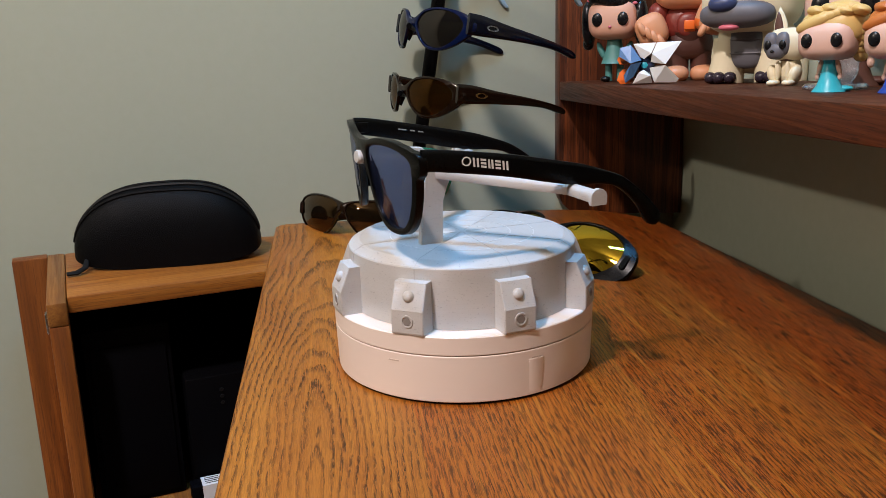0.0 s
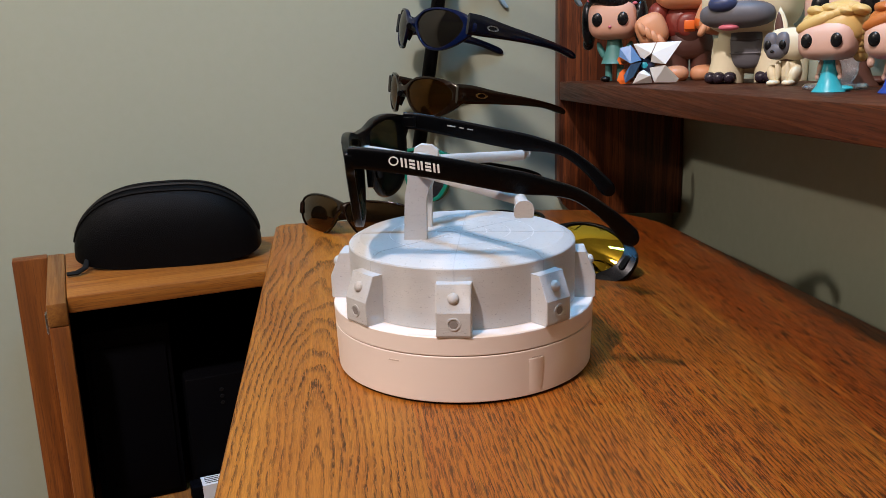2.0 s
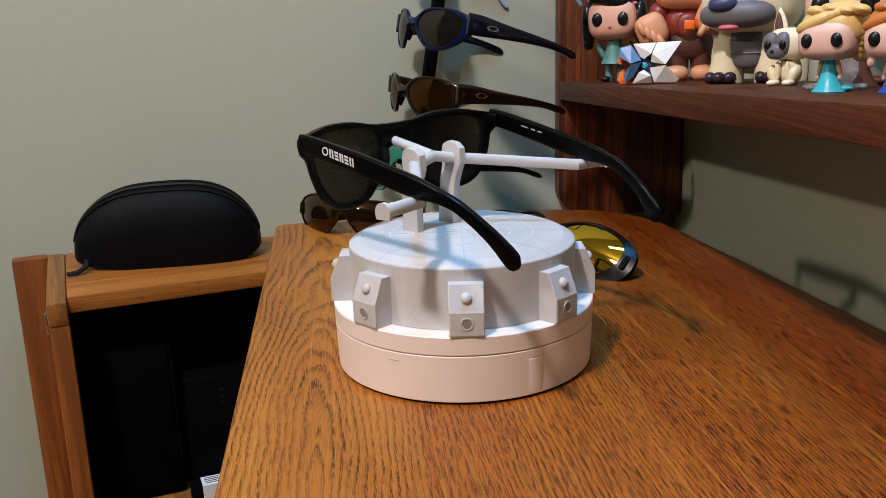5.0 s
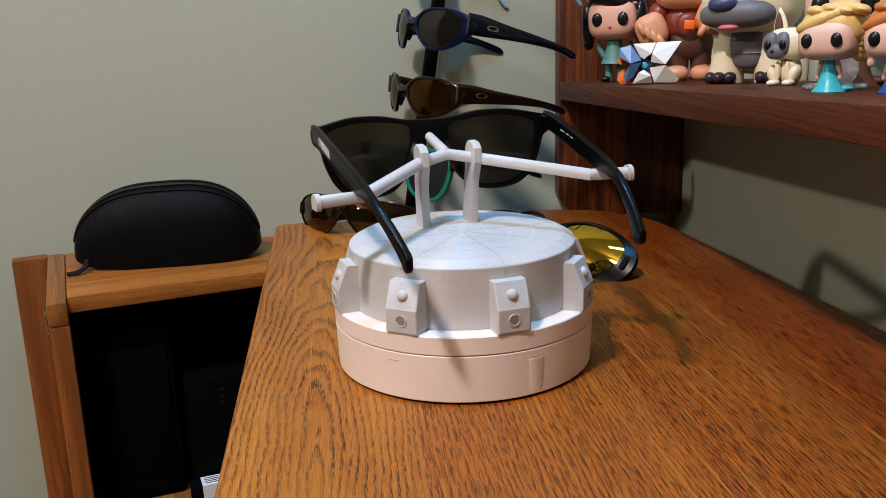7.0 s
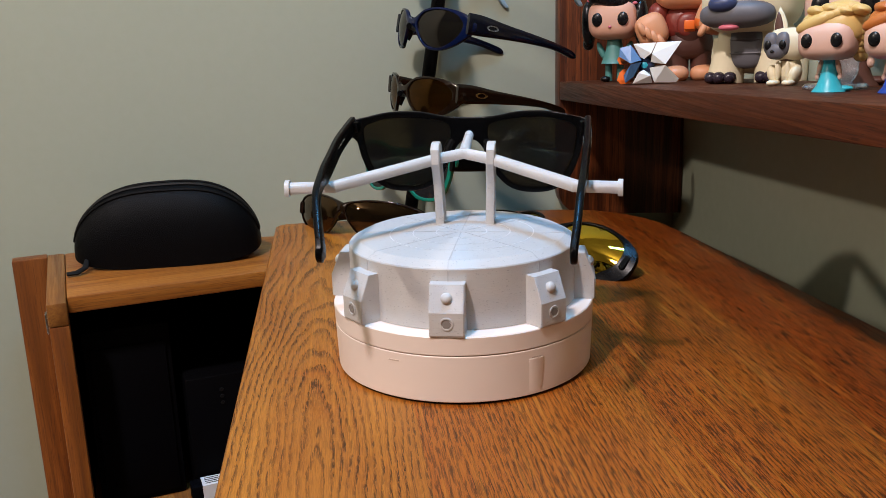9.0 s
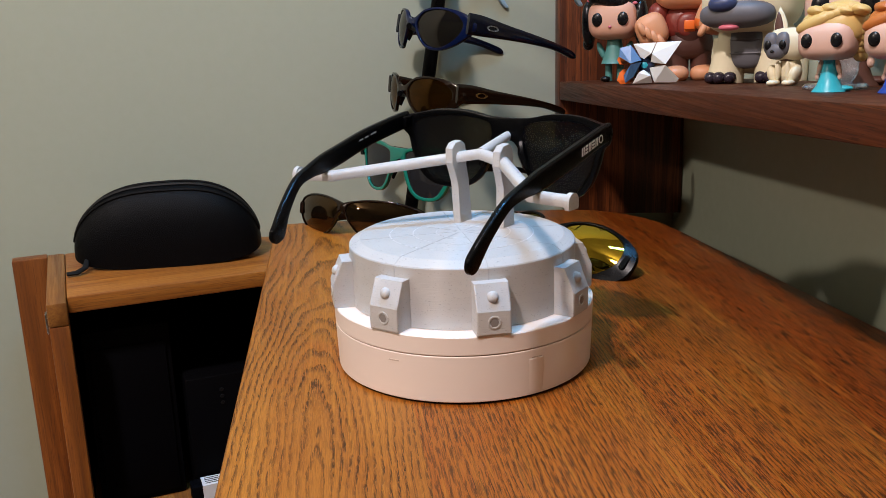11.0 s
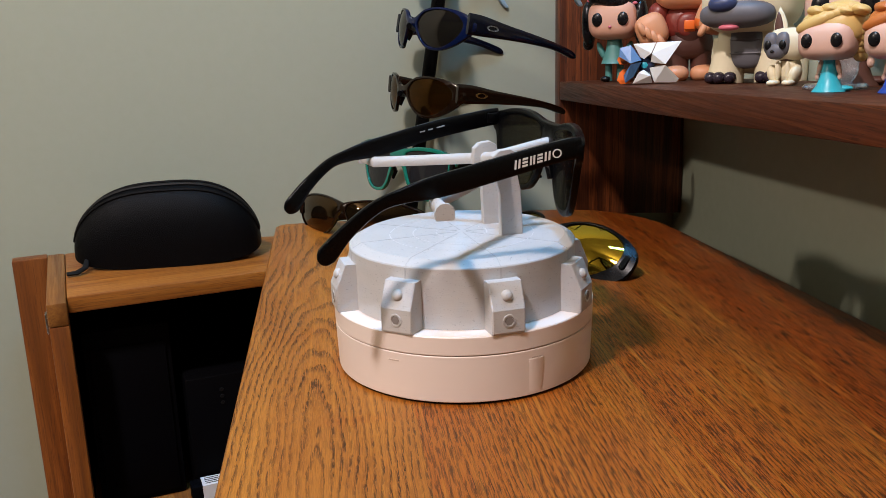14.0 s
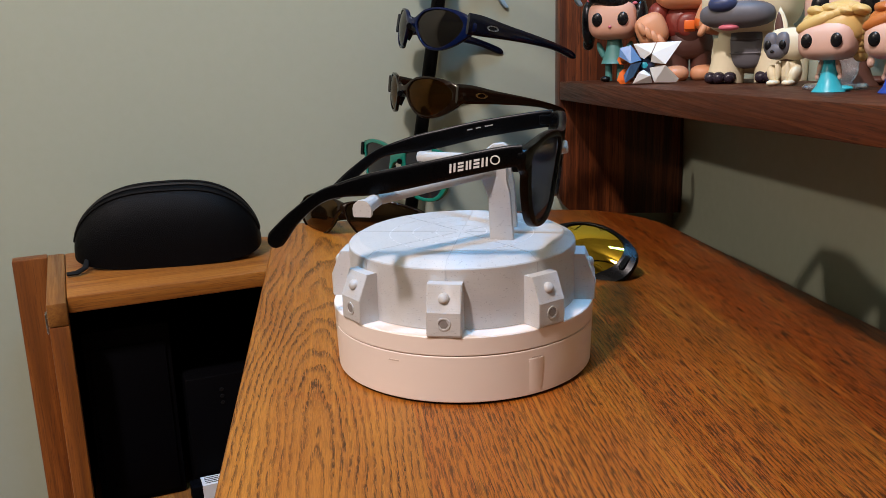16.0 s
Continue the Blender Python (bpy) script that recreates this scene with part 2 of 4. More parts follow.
def prism(outline, depth, bm=None, m=None, bevel=0.0):
    """Extrude a flat outline (x, z) along y from 0 to depth."""
    bm = bm or bmesh.new()
    a = [bm.verts.new((x, 0, zz)) for x, zz in outline]
    b = [bm.verts.new((x, depth, zz)) for x, zz in outline]
    fs = [bm.faces.new(a), bm.faces.new(b[::-1])]
    n = len(a)
    for i in range(n):
        fs.append(bm.faces.new((a[i], b[i], b[(i + 1) % n], a[(i + 1) % n])))
    bmesh.ops.recalc_face_normals(bm, faces=fs)
    vs = a + b
    if bevel:
        r = bmesh.ops.bevel(bm, geom=list(fs[0].edges) + list(fs[1].edges), offset=bevel, segments=2, affect="EDGES", profile=0.5)
        vs = list({v for f in r["faces"] for v in f.verts} | {v for v in vs if v.is_valid})
    if m:
        bmesh.ops.transform(bm, matrix=m, verts=vs)
    return bm


# ---- setting ----
# Dresser, walls and shelf share one axis, turned 6.6 degrees.
AXIS = pose(0, 0, 0, 0, 0, 6.6)


def structure(name, lo, hi, mat, label, category="wall"):
    ob = finish(box(lo, hi), name, mat)
    ob.matrix_world = AXIS
    return tagged(ob, label, category, kind="structure")


RU, BV = 0.2930, 0.4400   # faces of the right and back walls
LU, FV, CZ = -3.8, -3.8, 1.66
structure("wall_back", (LU - 0.1, BV, FLOOR_Z), (RU + 0.1, BV + 0.1, CZ), WALL, "pale sage green painted wall behind the dresser")
structure("wall_right", (RU, FV, FLOOR_Z), (RU + 0.1, BV, CZ), WALL, "sage green painted wall beside the dresser in shade")
structure("wall_left", (LU - 0.1, FV, FLOOR_Z), (LU, BV, CZ), WALL, "plain sage green painted wall")
structure("wall_front", (LU - 0.1, FV - 0.1, FLOOR_Z), (RU + 0.1, FV, CZ), WALL, "plain sage green painted wall")
structure("floor", (LU - 0.1, FV - 0.1, FLOOR_Z - 0.1), (RU + 0.1, BV + 0.1, FLOOR_Z), CARPET, "brown carpet floor", "floor")
structure("ceiling", (LU - 0.1, FV - 0.1, CZ), (RU + 0.1, BV + 0.1, CZ + 0.1), CEILING, "plain white painted ceiling", "ceiling")


def dresser():
    d = thing("dresser", AXIS, "honey-brown oak dresser with a grainy varnished top", "dresser")
    # the top narrows slightly to its rounded rear corner
    out = [(-0.128, -0.95), (0.3455, -0.95), (0.2545, -0.0125), (0.2290, 0.2550), (0.2245, 0.2850), (0.2160, 0.3100), (0.2020, 0.3330), (0.1800, 0.3520), (0.1500, 0.3620), (0.1200, 0.3660), (-0.120, 0.3660), (-0.1256, 0.3636), (-0.128, 0.3580)]
    bm = bmesh.new()
    rings = []
    for zz, inset in ((-0.024, 0.002), (-0.0235, 0.0), (-0.0040, 0.0), (-0.0012, 0.0012), (0.0, 0.0040)):
        rings.append([((x + inset if x < 0 else x - inset), (y + inset if y < -0.5 else y - inset * (1 if y > 0.3 else 0)), zz) for x, y in out])
    loft(rings, bm)
    part("tabletop", bm, OAK, d, "varnished oak top with open grain", smooth=30)
    part("carcass", box((-0.112, -0.93, FLOOR_Z), (0.205, 0.33, -0.024)), OAK_SIDE, d)
    return d


dresser()
SHELF_TOP, SHELF_RISE, SHELF_THICK = 0.1184, 0.0586, 0.0180
SHELF_U, SHELF_V = 0.1600, 0.4150


def wall_shelf():
    s = thing("wall_shelf", AXIS, "dark reddish-brown stained wooden shelf unit fixed to the wall", "shelf")
    v0, u0, z0, r = SHELF_V, SHELF_U, -0.0190, 0.026
    # end panel with a rounded lower front corner
    out = [(RU - 0.001, z0 - 0.005), (u0 + r, z0)] + [(u0 + r - r * math.sin(a * math.pi / 16), z0 + r - r * math.cos(a * math.pi / 16)) for a in range(1, 9)] + [(u0 + 0.0008, 0.6), (RU - 0.001, 0.6)]
    part("end_panel", prism(out, 0.019, m=Matrix.Translation((0, v0, 0)), bevel=0.0012), SHELF_UPRIGHT, s)
    # the board rises a little towards the room
    tilt = math.atan(SHELF_RISE)
    m = Matrix.Translation((0, v0 - 0.0005, SHELF_TOP)) @ Matrix.Rotation(-tilt, 4, "X")
    part("shelf_board", box((u0, -0.86, -SHELF_THICK), (RU - 0.001, 0, 0), m, 0.0012), SHELF_WOOD, s)
    return s


wall_shelf()

# ---- turntable, stand and sunglasses ----
TURN = [(0.0, 111.30), (1.5, 91.49), (3.5, 64.69), (7.0, 18.68), (9.0, -7.91), (12.5, -54.37), (14.5, -80.02), (16.0, -98.98)]


def turn_at(t):
    for (a, x), (b, y) in zip(TURN, TURN[1:]):
        if t <= b:
            return x + (y - x) * (t - a) / (b - a)
    return TURN[-1][1]


def turntable():
    t = thing("turntable", pose(0, 0, 0), "round warm-white plastic motorised turntable on the dresser", "turntable")
    part("foot", lathe([(0, 0), (0.0705, 0), (0.0705, 0.0016), (0, 0.0016)]), BLACK_RUBBER, t)
    part("housing", lathe([(0, 0.0014), (0.0718, 0.0014), (0.0723, 0.0019), (0.0732, 0.0263), (0.0729, 0.0266), (0.066, 0.0266), (0, 0.0266)]), BASE_WHITE, t, smooth=25)
    # shallow moulded finger tab on the housing wall
    tab = bmesh.new()
    secs = []
    for a in (-66.2, -64.2, -61, -57.8, -55.8):
        r = 0.0722 if a in (-66.2, -55.8) else 0.07335
        c, s = math.cos(radians(a)), math.sin(radians(a))
        secs.append([((r + (zz - 0.0215) * 0.055) * c, (r + (zz - 0.0215) * 0.055) * s, zz) for zz in (0.0022, 0.0215)] + [(0.071 * c, 0.071 * s, zz) for zz in (0.0215, 0.0022)])
    part("finger_tab", loft(secs, tab), BASE_WHITE, t)
    # Thin grey bars: the shading of the moulded lips is put into their colour.
    for a in (-121, -61):
        slot = box((-0.0030, -0.00015, -0.00025), (0.0030, 0.0008, 0.00025), Matrix.Rotation(radians(a + 90), 4, "Z") @ Matrix.Translation((0, -0.0730, 0.0222)))
        part("slot", slot, SHADE_LINE_GREY, t)
    # Black disc filling the seam; the gap's shade is put into its colour.
    part("axle", lathe([(0, 0.0262), (0.0705, 0.0262), (0.0705, 0.0275), (0, 0.0275)]), BLACK_RUBBER, t)
    disc = part("disc", lathe([(0, 0.0272), (0.0729, 0.0272), (0.0732, 0.0275), (0.0735, 0.0366), (0.0730, 0.0372), (0, 0.0372)]), BASE_WHITE, t, smooth=25)
    return t, disc


def bracket(parent):
    """One armour bracket: sloped upper face with a dome bolt, upright lower face with a hex socket."""
    w = 0.0088
    prof = [(0.060, 0.0373), (0.0739, 0.0373), (0.0743, 0.0383), (0.0743, 0.0500), (0.0688, 0.0632), (0.060, 0.0632)]
    bm = bmesh.new()
    secs = []
    for x, k in ((-w, 0.0), (-w * 0.93, 1), (w * 0.93, 1), (w, 0.0)):
        secs.append([(x, -(r if k or r < 0.061 else r - 0.0004), zz) for r, zz in prof])
    loft(secs, bm)
    b = part("bracket", bm, PRINT, parent, smooth=18)
    n = Vector((0, -0.0132, 0.0055)).normalized()
    m = Matrix.Translation((0, -0.0715, 0.0568)) @ n.to_track_quat("Z", "Y").to_matrix().to_4x4()
    part("bolt", lathe([(0.0030, -0.0004), (0.0029, 0.0006), (0.0022, 0.0016), (0.0012, 0.0021), (0, 0.0022)], 20, m=m), PRINT, b)
    m = Matrix.Translation((0, -0.0743, 0.0444)) @ pose(0, 0, 0, 90)
    part("socket", lathe([(0.0034, -0.0002), (0.0033, 0.0004), (0.0026, 0.0004), (0.0024, -0.0001)], 6 * 4, m=m), PRINT, b)
    # Flat grey disc: the shade inside the socket is painted on, nothing is cut.
    part("hole", lathe([(0.0023, 0.0003), (0, 0.0003)], 6, m=m), SOCKET_SHADE, b)
    return b


SHADE_LINE_GREY = plain("slot_grey", (0.52, 0.43, 0.37), 0.6)
SOCKET_SHADE = plain("recess_grey", (0.22, 0.20, 0.19), 0.8)


def display_stand():
    s = thing("display_stand", pose(0, 0, 0), "grey-white marbled printed eyewear stand shaped like a plated drum", "display stand")
    part("drum", lathe([(0, 0.0374), (0.0634, 0.0374), (0.0634, 0.0690), (0.0630, 0.0697), (0.0583, 0.0722), (0.0572, 0.0726), (0, 0.0733)], 128), PRINT, s, smooth=18)
    first = bracket(s)
    kids = list(first.children)
    for i in range(1, 8):
        m = Matrix.Rotation(i * math.pi / 4, 4, "Z")
        b = new("bracket", first.data)
        b.parent, b.matrix_basis = s, m
        for k in kids:
            c = new(k.name.split(".")[0], k.data)
            c.parent = b
    # shallow engraved lines: eight spokes and three arcs drawn as fine raised ribs
    # The spokes' grey puts the groove shade into the ribs' colour.
    for i in range(8):
        a = i * math.pi / 4
        w = 0.00035 if i % 4 == 2 else 0.00022
        secs = [[(r, -w, zz - 0.0004), (r, w, zz - 0.0004), (r, w, zz + 0.00012), (r, -w, zz + 0.00012)] for r, zz in ((0.003, 0.07326), (0.0570, 0.07261), (0.0583, 0.0722), (0.0628, 0.0698))]
        bm = loft([[Matrix.Rotation(a, 3, "Z") @ Vector(p) for p in q] for q in secs])
        part("spoke_line", bm, LINE_GREY, s)
        bm = box((0.0628, -0.0004, 0.0620), (0.06355, 0.0004, 0.0690), Matrix.Rotation(a, 4, "Z"))
        part("seam_line", bm, LINE_GREY, s)
    for r in (0.014, 0.027, 0.040):
        part("ring_line", lathe([(r, 0.0724), (r, 0.07342 - r * 0.0123), (r + 0.0006, 0.07342 - r * 0.0123), (r + 0.0006, 0.0724)], 96), LINE_LIGHT, s)
    # two posts, seen from the side: broad foot, leaning back, rounded head over the bar
    side = [(0.0178, 0.0725), (0.0306, 0.0725), (0.0290, 0.098), (0.0272, 0.1060), (0.0276, 0.1145), (0.0264, 0.1188), (0.0228, 0.1208), (0.0168, 0.1202), (0.0130, 0.1172), (0.0124, 0.1090), (0.0150, 0.1030), (0.0172, 0.0960)]
    for sx in (-1, 1):
        bm = bmesh.new()
        secs = []
        for x, k in ((-0.0024, 0.0), (-0.0019, 1), (0.0019, 1), (0.0024, 0.0)):
            cy, cz = 0.021, 0.10
            secs.append([(sx * 0.0145 + x + sx * (zz - 0.0725) * 0.03, cy + (y - cy) * (1 if k else 0.95), cz + (zz - cz) * (1 if k else 0.985)) for y, zz in side])
        loft(secs, bm)
        part("post", bm, PRINT, s, smooth=25)
    # one swept bar with flat underside, ending in flanged stubs
    def bar(points, w, name):
        sec = [(-0.92, -0.85), (0.92, -0.85), (1.02, -0.6), (1.05, 0.1), (0.90, 0.55), (0.52, 0.88), (0, 1.0), (-0.52, 0.88), (-0.90, 0.55), (-1.05, 0.1), (-1.02, -0.6)]
        pts = [Vector(p) for p in points]
        secs = []
        for i, q in enumerate(pts):
            d = (pts[min(i + 1, len(pts) - 1)] - pts[max(i - 1, 0)]).normalized()
            sd = d.cross(Vector((0, 0, 1))).normalized()
            up = sd.cross(d)
            secs.append([q + sd * a * w + up * b * w for a, b in sec])
        return part(name, loft(secs), PRINT, s, smooth=38)
    pts = [(-0.0875, -0.0350, 0.1050), (-0.0640, -0.0330, 0.1054), (-0.0165, 0.0190, 0.1110), (0, 0.0225, 0.1138), (0.0165, 0.0190, 0.1110), (0.0635, -0.0330, 0.1054), (0.0855, -0.0350, 0.1050)]
    bar(pts, 0.0032, "crossbar")
    for x0, x1 in ((-0.0865, -0.0890), (0.0842, 0.0867)):
        bar([(x0, -0.0349, 0.1050), (x1, -0.0351, 0.1050)], 0.0044, "end_flange")
    part("nose_peg", tube([(0, 0.0225, 0.1138), (0, 0.036, 0.1170), (0, 0.0545, 0.1205)], [0.0036, 0.0030, 0.0028], 10), PRINT, s)
    part("peg_cap", lathe([(0, 0), (0.0030, 0), (0.0036, 0.0008), (0.0036, 0.0036), (0.0030, 0.0045), (0, 0.0048)], 24, m=Matrix.Translation((0, 0.0545, 0.1203)) @ pose(0, 0, 0, -84) @ Matrix.Diagonal((1.5, 1.0, 1.0, 1.0))), PRINT, s)
    return s


LINE_GREY = plain("engraved_line_grey", (0.45, 0.44, 0.44), 0.6)
LINE_LIGHT = plain("ring_line_light", (0.64, 0.63, 0.63), 0.3)

MM = 0.001
WAYFARER = dict(
    outer=[(0, 130.5), (14, 131.2), (30, 134.2), (48, 134.6), (63, 132), (71.5, 130), (72.5, 126), (71.5, 121), (68, 117.5), (65.5, 108), (60, 96), (51, 88.8), (38, 86.6), (26, 88.5), (17.5, 95), (12.5, 104), (8.5, 112), (4.5, 116.5), (0, 118)],
    lens=[(11.5, 124), (15, 128), (30, 130.6), (47, 131), (59, 128.6), (63.6, 125.5), (64, 119), (61.5, 108), (56, 97.5), (49, 91.6), (38, 89.8), (27, 91.6), (20, 97.5), (15, 107), (12, 116)])


def shell_front(spec, y_of, thick):
    """The frame front: outline minus two lens holes, bent to y_of(x, z)."""
    out = spline([(x, zz, 0) for x, zz in spec["outer"]], 3)
    half = [(q.x * MM, q.y * MM) for q in out]
    outline = half + [(-x, zz) for x, zz in half[-2:0:-1]]
    hole = [(q.x * MM, q.y * MM) for q in spline([(x, zz, 0) for x, zz in spec["lens"]], 3, True)]
    bm = bmesh.new()
    edges = []
    for loop in (outline, hole, [(-x, zz) for x, zz in hole]):
        vs = [bm.verts.new((x, 0, zz)) for x, zz in loop]
        edges += [bm.edges.new((vs[i], vs[(i + 1) % len(vs)])) for i in range(len(vs))]
    bmesh.ops.triangle_fill(bm, use_beauty=True, edges=edges, normal=(0, -1, 0))
    ext = bmesh.ops.extrude_face_region(bm, geom=list(bm.faces))
    back = {v for v in ext["geom"] if isinstance(v, bmesh.types.BMVert)}
    for v in bm.verts:
        v.co.y = y_of(v.co.x, v.co.z) - (thick if v in back else 0)
    rim = [e for e in bm.edges if len(e.link_faces) == 2 and e.calc_face_angle(0) > 0.9]
    bmesh.ops.bevel(bm, geom=rim, offset=0.0006, segments=2, affect="EDGES", profile=0.5)
    return bm, hole


def lens_sheet(hole, y_of, sign, back, grow=1.02):
    """A curved lens filling one rim."""
    cx, cz = sum(p[0] for p in hole) / len(hole), sum(p[1] for p in hole) / len(hole)
    bm = bmesh.new()
    rings = []
    for k in (grow, 0.75, 0.5, 0.25):
        rings.append([bm.verts.new((sign * (cx + (x - cx) * k), y_of(sign * (cx + (x - cx) * k), cz + (zz - cz) * k) - back + 0.0012 * (1 - k * k), cz + (zz - cz) * k)) for x, zz in hole])
    mid = bm.verts.new((sign * cx, y_of(sign * cx, cz) - back + 0.0012, cz))
    n = len(hole)
    for a, b in zip(rings, rings[1:]):
        for i in range(n):
            bm.faces.new((a[i], a[(i + 1) % n], b[(i + 1) % n], b[i]))
    for i in range(n):
        bm.faces.new((rings[-1][i], rings[-1][(i + 1) % n], mid))
    bmesh.ops.recalc_face_normals(bm, faces=bm.faces)
    bmesh.ops.solidify(bm, geom=list(bm.faces), thickness=0.0014)
    return bm


def temple_bar(path, thick=0.0038):
    """path: (x, y, z, half height) from hinge to tip, in metres; an upright rounded strip."""
    pts = spline([(p[0], p[1], p[2]) for p in path], 5)
    hs = [q.x for q in spline([(p[3], 0, 0) for p in path], 5)]
    secs = []
    for i, q in enumerate(pts):
        d = (pts[min(i + 1, len(pts) - 1)] - pts[max(i - 1, 0)]).normalized()
        side = Vector((1, 0, 0))
        up = side.cross(d).normalized()
        if up.z < 0:
            up = -up
        side = d.cross(up)
        h, w = hs[i], thick / 2
        # the free end is rounded off
        left = len(pts) - 1 - i
        if left < 9:
            k = max(0.18, (1 - (1 - left / 9) ** 2) ** 0.5)
            h, w = h * k, w * (0.5 + 0.5 * k)
        sec = [(-1, -0.62), (-0.88, -0.86), (-0.5, -1), (0.5, -1), (0.88, -0.86), (1, -0.62), (1, 0.62), (0.88, 0.86), (0.5, 1), (-0.5, 1), (-0.88, 0.86), (-1, 0.62)]
        secs.append([q + side * a * w + up * b * h for a, b in sec])
    return loft(secs)


def stand_sunglasses():
    g = thing("sunglasses", pose(0, 0, 0), "matte black wayfarer sunglasses with violet-blue mirrored lenses on the printed stand", "sunglasses")
    y_of = lambda x, zz: 0.0555 - 0.0113 * (x / 0.072) ** 2 - 0.063 * x + (zz - 0.112) * 0.10
    bm, hole = shell_front(WAYFARER, y_of, 0.0042)
    front = part("front_frame", bm, BLACK_FRAME, g, smooth=35)
    for sx in (-1, 1):
        part("lens", lens_sheet(hole, y_of, sx, 0.0012), LENS_BLUE, g, "violet-blue mirrored lens")
        part("lens_backing", lens_sheet(hole, y_of, sx, 0.0034, 1.0), LENS_INNER, g, "smoke-grey inner lens face")
        inn = 0.004 if sx < 0 else 0.0
        path = [(sx * 0.0705, 0.0440 - sx * 0.0045, 0.1275, 0.0052), (sx * 0.0702, 0.034 - sx * 0.0040, 0.1266, 0.0052), (sx * 0.0695, 0.005, 0.1216, 0.0054), (sx * 0.068, -0.022, 0.1158, 0.0056), (sx * 0.0672, -0.037, 0.1129, 0.0052), (sx * 0.0662, -0.050, 0.1103, 0.0037), (sx * 0.065, -0.062, 0.1061, 0.0031), (sx * 0.0635 + inn * 0.6, -0.076, 0.0955, 0.0036), (sx * 0.062 + inn, -0.0850, 0.0859, 0.0047), (sx * 0.0619 + inn, -0.0878, 0.0827, 0.0046), (sx * 0.0618 + inn, -0.0898, 0.0804, 0.0042)]
        tp = part("temple", temple_bar(path), BLACK_FRAME, g)
        # brand mark drawn as plain shapes along the temple: a ring, then slanted strokes
        def mark(y0, bm):
            zc = 0.1216 + (y0 - 0.005) * 0.19
            m = Matrix.Translation((sx * (0.07225 - (0.036 - y0) * 0.0200), y0, zc)) @ Matrix.Rotation(radians(10.5), 4, "X")
            bmesh.ops.transform(bm, matrix=m, verts=bm.verts)
            part("emblem", bm, WHITE_INK, tp, "white printed mark", smooth=0)

        def stroke(bm, y0, y1, z0, z1, lean=0.0):
            rows = [[(x, y + lean * zz, zz) for y, zz in ((y0, z0), (y1, z0), (y1, z1), (y0, z1))] for x in (-0.0001, 0.0001)]
            loft(rows, bm)

        ring = bmesh.new()
        n, r0, r1 = 28, 0.72, 1.0
        vs = [[ring.verts.new((x, 0.0024 * r * math.cos(k * math.tau / n), 0.00225 * r * math.sin(k * math.tau / n))) for k in range(n)] for x, r in ((-0.0001, r0), (0.0001, r0), (0.0001, r1), (-0.0001, r1))]
        for a in range(4):
            for k in range(n):
                ring.faces.new((vs[a][k], vs[a][(k + 1) % n], vs[(a + 1) % 4][(k + 1) % n], vs[(a + 1) % 4][k]))
        mark(0.0265, ring)
        for y0, width, split in ((0.0216, 0.0030, 0), (0.0177, 0.0028, 1), (0.0139, 0.0027, 0), (0.0101, 0.0028, 1), (0.0062, 0.0030, 0)):
            bm = bmesh.new()
            if split:
                for z0 in (-0.0021, -0.0005, 0.0011):
                    stroke(bm, -width / 2, width / 2, z0, z0 + 0.0010, 0.25)
            else:
                stroke(bm, -width / 2, -width / 2 + 0.0010, -0.0021, 0.0021, 0.25)
                stroke(bm, width / 2 - 0.0010, width / 2, -0.0021, 0.0021, 0.25)
            mark(y0, bm)
        for k, w in enumerate((3.4, 3.0, 5.2)):
            pb = box((-0.0001, 0, -0.00035), (0.0001, w * MM, 0.00035), Matrix.Translation((sx * (0.0678 - (0.036 - 0.004 - 0.0055 * k) * 0.0226), -0.004 + 0.0055 * k, 0.1212 + 0.00105 * k)) @ Matrix.Rotation(radians(10.5), 4, "X"))
            part("print_bar", pb, PRINT_GREY, tp, "tiny grey print line", smooth=0)
        hb = box((-0.0016, -0.004, -0.003), (0.0016, 0.004, 0.003), Matrix.Translation((sx * 0.0675, 0.0400 - sx * 0.0045, 0.127)), 0.0006)
        part("hinge", hb, BLACK_FRAME, g)
        pad = tube([(sx * 0.0105, 0.051, 0.117), (sx * 0.0125, 0.0475, 0.111), (sx * 0.0155, 0.0475, 0.102)], [0.0022, 0.0028, 0.0018], 8)
        part("nose_pad", pad, BLACK_FRAME, g)
    return g


TABLE, DISC = turntable()
STAND = display_stand()
GLASSES = stand_sunglasses()
# ---- sunglasses beside and behind the turntable ----
def shifted(spec, dz):
    return {k: [(x, zz + dz) for x, zz in v] for k, v in spec.items()}


WAY_LOW = shifted(WAYFARER, -112)
OVAL = dict(
    outer=[(0, 7.5), (8, 9.5), (20, 16.8), (38, 19.2), (56, 17), (67, 12.5), (72, 7), (71.5, 0), (65, -7), (53, -15), (38, -20), (24, -19), (14, -11), (7.5, -1), (0, 2)],
    lens=[(10.4, 3.6), (19, 13.6), (37, 17.0), (54, 14.2), (62.5, 7.0), (61.5, -1.5), (54, -10), (42, -16.6), (30, -17.6), (20, -13.5), (13.4, -5.5)])
OVAL = {k: [(x, zz * 0.92) for x, zz in v] for k, v in OVAL.items()}
TALL = dict(
    outer=[(0, 9), (8, 11), (20, 18), (38, 22), (56, 19), (68, 14), (75, 6), (75, -8), (67, -17), (52, -25), (36, -27), (22, -21), (13, -11), (7, -1), (0, 3)],
    lens=[(10.5, 4), (20, 15.5), (38, 19.3), (55, 16.0), (64.5, 7), (63, -7), (50, -18.6), (36, -22.2), (23.5, -18.6), (14, -8)])
